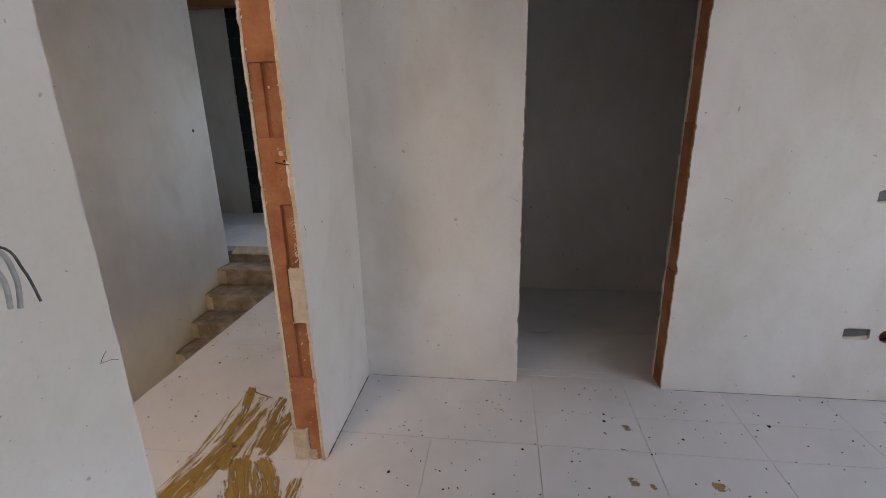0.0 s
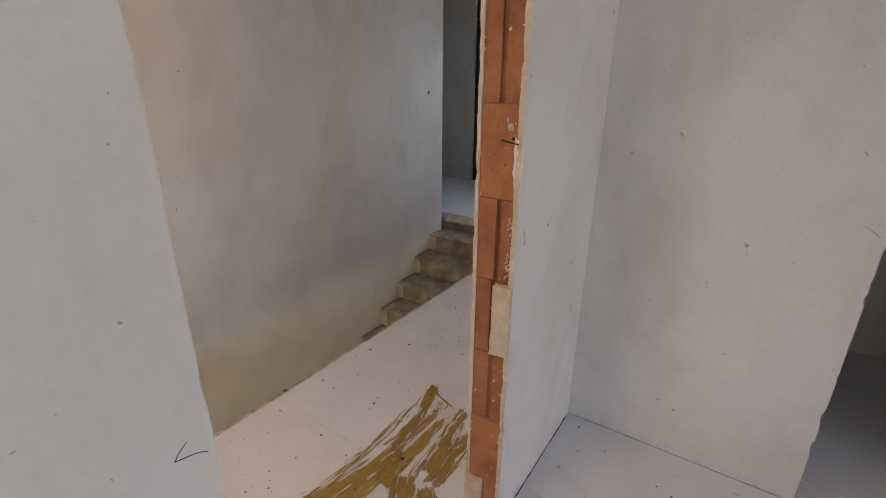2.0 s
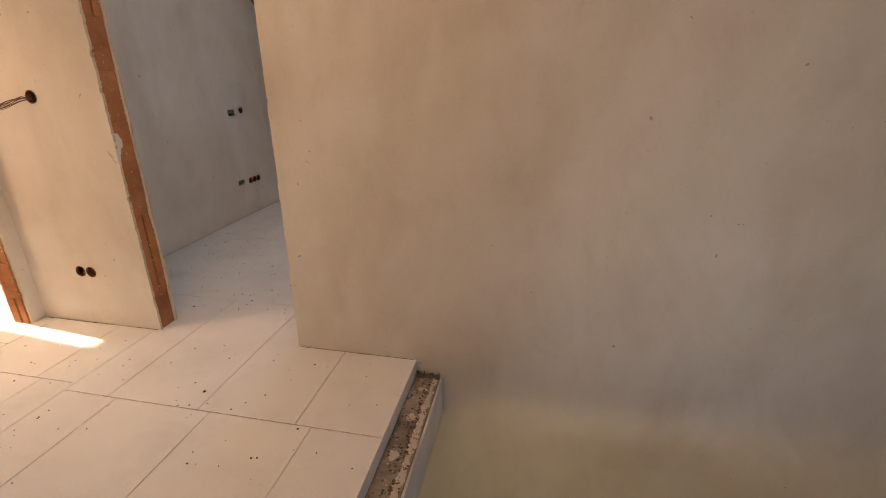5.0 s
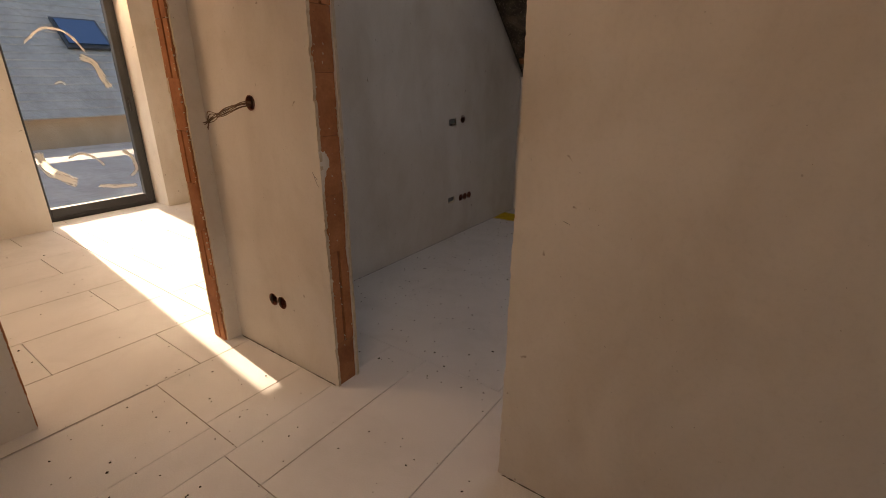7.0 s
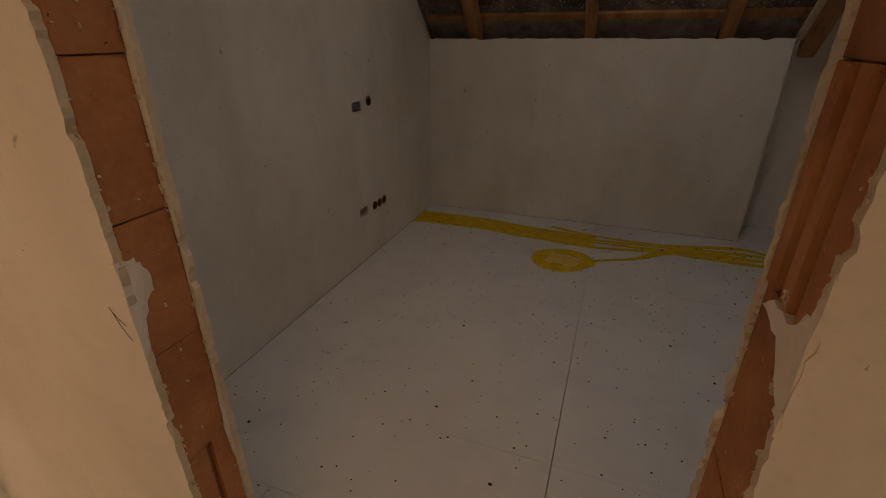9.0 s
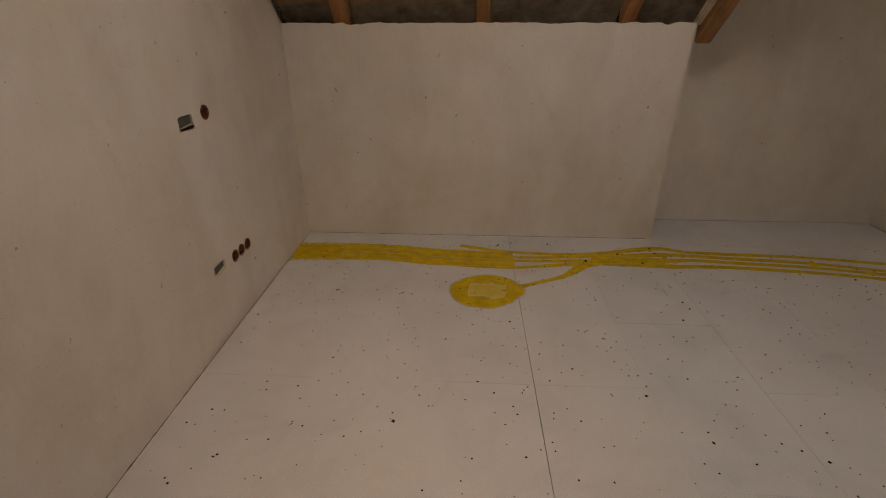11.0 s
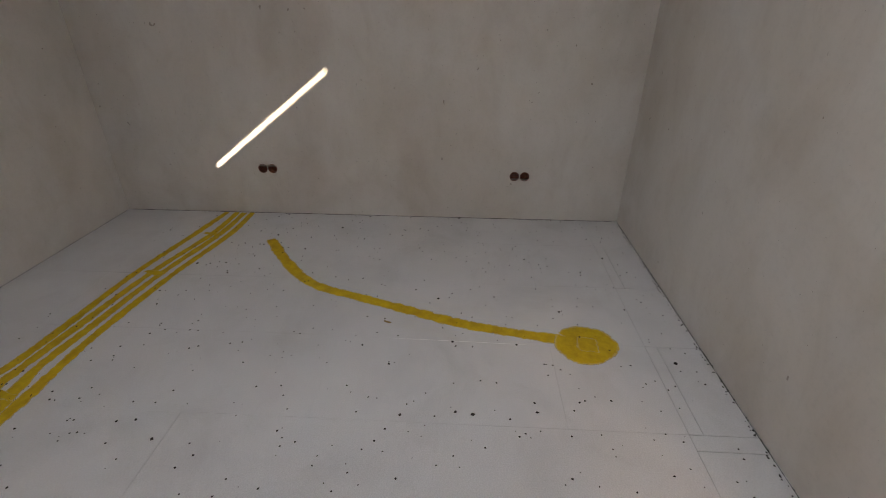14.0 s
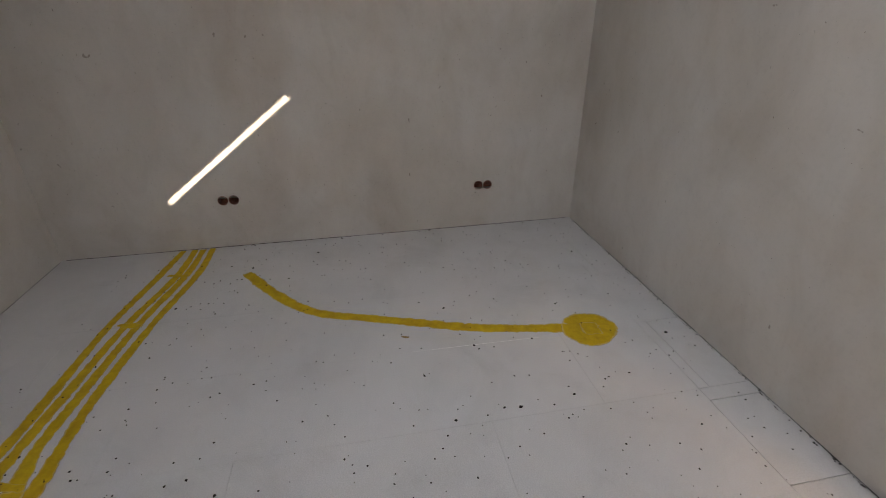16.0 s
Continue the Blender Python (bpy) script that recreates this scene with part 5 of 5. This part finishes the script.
bar("sash_rail", sash, (-5.43, 0.131, 0.045), (-5.35, 1.044, 0.135), FRAME)
bar("sash_rail", sash, (-5.43, 0.131, 2.20), (-5.35, 1.044, 2.285), FRAME)
handle = bar("handle", west, (-5.348, 1.062, 1.14), (-5.335, 1.092, 1.215), HANDLE, 0.004)
bar("lever", handle, (-5.335, 1.068, 1.06), (-5.312, 1.086, 1.19), HANDLE, 0.005)
pane = bar("pane", west, (-5.40, 0.125, 0.13), (-5.392, 1.05, 2.21), glass, 0.001)
pane.visible_shadow = False
bar("window_sill", west, (-5.56, 0.05, -0.06), (-5.451, 1.147, -0.005), FRAME)

SMEAR = stain_material("dried_plaster_smear", (0.5, 0.51, 0.52), (0.7, 0.7, 0.7), 0.95, soft=0.3, streak=True, full=0.45)
for k, (pts, w) in enumerate(((((0.18, 0.62), (0.24, 0.50), (0.36, 0.40), (0.44, 0.36)), 0.12), (((0.17, 0.72), (0.20, 0.58), (0.28, 0.48)), 0.09), (((0.40, 0.62), (0.52, 0.66), (0.64, 0.60), (0.72, 0.50)), 0.03),
                              (((0.92, 0.66), (1.00, 0.56), (1.02, 0.42), (0.94, 0.34)), 0.05), (((0.30, 1.72), (0.48, 1.86), (0.66, 1.84), (0.80, 1.66)), 0.03),
                              (((0.72, 1.62), (0.84, 1.56), (0.90, 1.40), (0.94, 1.30)), 0.08), (((0.60, 0.30), (0.80, 0.26), (1.0, 0.24)), 0.05), (((0.45, 1.36), (0.52, 1.38), (0.56, 1.34)), 0.03))):
    ob = ribbon("plaster_smear", pts, [w] * len(pts), SMEAR, "", "", z=0.0, seed=60 + k)
    ob.matrix_world = Matrix(((0, 0, 1, -5.389), (1, 0, 0, 0), (0, 1, 0, 0), (0, 0, 0, 1)))
    ob.parent = pane
    ob.visible_shadow = False


def plain_window(name, label, axis, face, a0, a1, z0, z1):
    root = tagged(new(name), label, "", "", "structure")
    B = (lambda a, b, c, d, e, f: ((a, c, e), (b, d, f))) if axis == 'x' else (lambda a, b, c, d, e, f: ((c, a, e), (d, b, f)))
    for a, b, c, d in ((a0, a0 + 0.07, z0, z1), (a1 - 0.07, a1, z0, z1), (a0 + 0.071, a1 - 0.071, z0, z0 + 0.07), (a0 + 0.071, a1 - 0.071, z1 - 0.07, z1), ((a0 + a1) / 2 - 0.05, (a0 + a1) / 2 + 0.05, z0 + 0.071, z1 - 0.071)):
        bar("window_frame", root, *B(a, b, face, face + 0.07, c, d), FRAME)
    for a, b in ((a0 + 0.06, (a0 + a1) / 2 - 0.04), ((a0 + a1) / 2 + 0.04, a1 - 0.06)):
        p = bar("pane", root, *B(a, b, face + 0.03, face + 0.038, z0 + 0.06, z1 - 0.06), glass, 0.001)
        p.visible_shadow = False


plain_window("window_2", "wide anthracite window of the first room", 'x', -6.58, -1.55, 1.15, 0.75, 2.30)
# landing window is out of view and added for its fill lamp
plain_window("window_3_added", "unseen window added to light the landing floor", 'y', 6.80, -1.9, -0.7, 0.9, 2.2)
plain_window("window_4", "anthracite window of the storey below", 'x', -5.03, -1.6, 0.6, -1.6, -0.45)


def added_roof_light(name, label, x0, x1, y0, y1, z):
    root = tagged(new(name), label, "", "", "structure")
    for lo, hi in (((x0, y0, z), (x0 + 0.06, y1, z + 0.06)), ((x1 - 0.06, y0, z), (x1, y1, z + 0.06)), ((x0 + 0.061, y0, z), (x1 - 0.061, y0 + 0.06, z + 0.06)), ((x0 + 0.061, y1 - 0.06, z), (x1 - 0.061, y1, z + 0.06))):
        bar("window_frame", root, lo, hi, FRAME)
    p = bar("pane", root, (x0 + 0.05, y0 + 0.05, z + 0.03), (x1 - 0.05, y1 - 0.05, z + 0.038), glass, 0.001)
    p.visible_shadow = False


# hall roof window is added, goes with the hall fill lamp
added_roof_light("window_5_added", "unseen roof window added to light the hall", -0.45, 0.75, -1.9, -1.1, 3.79)
# added over the west room to carry its fill lamp
added_roof_light("window_7_added", "unseen roof window added to light pier and hall", -3.25, -2.25, -1.6, -0.7, 3.79)
# assumed attic roof window, out of view, above the attic fill lamp
added_roof_light("window_6_added", "unseen roof window added to light the attic room", -0.275, 0.275, 0.9, 2.0, 3.31)

# ---- outside ----
bm = bmesh.new()
box(bm, -400, 400, -400, 400, -3.4, -3.1)
structure("ground", bm, GROUND, "dry ground round the house")
bm = bmesh.new()
box(bm, -6.35, -5.55, -1.6, 2.8, -0.35, -0.07)
tagged(link_mesh("balcony", bm, PALE), "pale balcony slab outside the window", "balcony")
house = tagged(new("neighbour_house"), "neighbouring house with grey tiled roof and warm render", "house")
bm = bmesh.new()
box(bm, -24, -15.3, -9, 22, -3.1, 0.36)
part("wall", bm, RENDER_WARM, house)
bm = bmesh.new()
for k in range(22):
    x0, z0 = -14.9 - 0.24 * k, 0.36 + 0.205 * k
    solid(bm, [(x0, -9.3, z0), (x0, -9.3, z0 + 0.035), (x0 - 0.26, -9.3, z0 + 0.225), (x0 - 0.26, -9.3, z0 + 0.19)], (0, 31.6, 0))
part("roof", bm, ROOF_TILE, house)
rw = bar("roof_window", house, (-18.2, 4.3, 2.0), (-18.1, 4.4, 2.1), FRAME)
bm = bmesh.new()
solid(bm, [(-16.9, 4.3, 2.16), (-16.9, 5.5, 2.16), (-17.9, 5.5, 3.03), (-17.9, 4.3, 3.03)], (0.04, 0, 0.05))
part("roof_window_frame", bm, FRAME, house)
bm = bmesh.new()
solid(bm, [(-16.98, 4.38, 2.30), (-16.98, 5.42, 2.30), (-17.80, 5.42, 3.0), (-17.80, 4.38, 3.0)], (0.04, 0, 0.04))
# sky reflection is put into this pane as a blue base colour
skyglass = material("roof_window_sky_tint", 0.05)[0]
skyglass.node_tree.nodes["Principled BSDF"].inputs["Base Color"].default_value = (0.08, 0.14, 0.24, 1)
skyglass.node_tree.nodes["Principled BSDF"].inputs["Metallic"].default_value = 0.6
part("roof_window_pane", bm, skyglass, house)
shed = tagged(new("carport"), "low carport with a grey bitumen roof beside the house", "carport")
bm = bmesh.new()
solid(bm, [(-14.6, -6, -0.45), (-14.6, -6, -0.35), (-8.5, -6, -1.05), (-8.5, -6, -1.15)], (0, 20, 0))
part("roof", bm, ROOF_TILE, shed)
for y in (-5.5, 0, 6, 13):
    bm = bmesh.new()
    box(bm, -8.8, -8.65, y, y + 0.15, -3.1, -1.12)
    part("post", bm, WOOD, shed)

# ---- floors ----
hall = floor_of("floor_hall", "white polystyrene insulation boards on the hall floor")
lay(hall, -1.65, -0.94, -0.525, 0.435, 0.487, 1.2, 0.28, -0.66, 0.0, 0.0022)
lay(hall, -0.94, 0.687, -0.58, 0.435, 0.487, 1.2, 0.28, -0.66, 0.0, 0.0022)
lay(hall, -1.65, -0.94, -2.215, -0.525, 0.5, 1.0, -0.14, -1.525, 0.0, 0.0022)
lay(hall, -0.94, 0.687, -2.215, -0.58, 0.5, 1.0, -0.14, -1.58, 0.0, 0.0022)
lay(hall, 0.687, 4.98, -2.215, -1.095, 1.0, 1.2, 0.80, -2.25, 0.0, 0.0006)
lay(hall, 4.98, 6.76, -2.215, 3.2, 0.5, 1.0, 4.98, 0.0, 0.5, 0.002)
room = floor_of("floor_first_room", "white polystyrene insulation boards with fine joints")
for k in range(9):
    y1 = -2.215 - (0.51 if k else 0) - 0.4925 * max(0, k - 1)
    y0 = -2.725 - 0.4925 * k
    lay(room, -1.9, 2.005 if k < 2 else 2.25, max(y0, -6.5), y1, 2.4, 1.2, -0.395, y0, 0.0, 0.0015)
    if k >= 2:
        lay(room, 2.25, 2.58, max(y0, -6.5), y1, 0.6, 2.0, 2.25, y0, 0.0, 0.0006)
lay(room, 2.005, 2.58, -3.2175, -2.215, 0.6, 1.1, 2.005, -3.2175, 0.0, 0.0008)
dark = floor_of("floor_dark_room", "white polystyrene boards in the unlit room")
lay(dark, 2.58, 3.935, -5.08, -2.283, 0.49, 3.0, 2.645, -5.2, 0.0, 0.003)
attic = floor_of("floor_attic", "white polystyrene insulation boards of the attic room")
lay(attic, 0.687, 2.72, 0.09, 0.435, 0.5, 1.0, -1.742, -0.12, 0.5, 0.0012)
lay(attic, -1.812, -0.243, 0.435, 3.9, 0.5, 1.0, -1.742, -0.12, 0.5, 0.0003, 0.0005)
lay(attic, -0.2405, 2.72, 0.435, 3.9, 0.5, 1.0, -0.242, -0.12, 0.5, 0.0003, 0.0005)
westfloor = floor_of("floor_west", "white polystyrene boards with dirty joints in the sunny room")
lay(westfloor, -5.36, -1.65, -2.4, 0.02, 0.507, 1.0, -1.65, -0.80, 0.5, 0.004)
lay(westfloor, -5.36, -1.80, 0.02, 1.95, 0.507, 1.0, -1.65, -0.80, 0.5, 0.004)
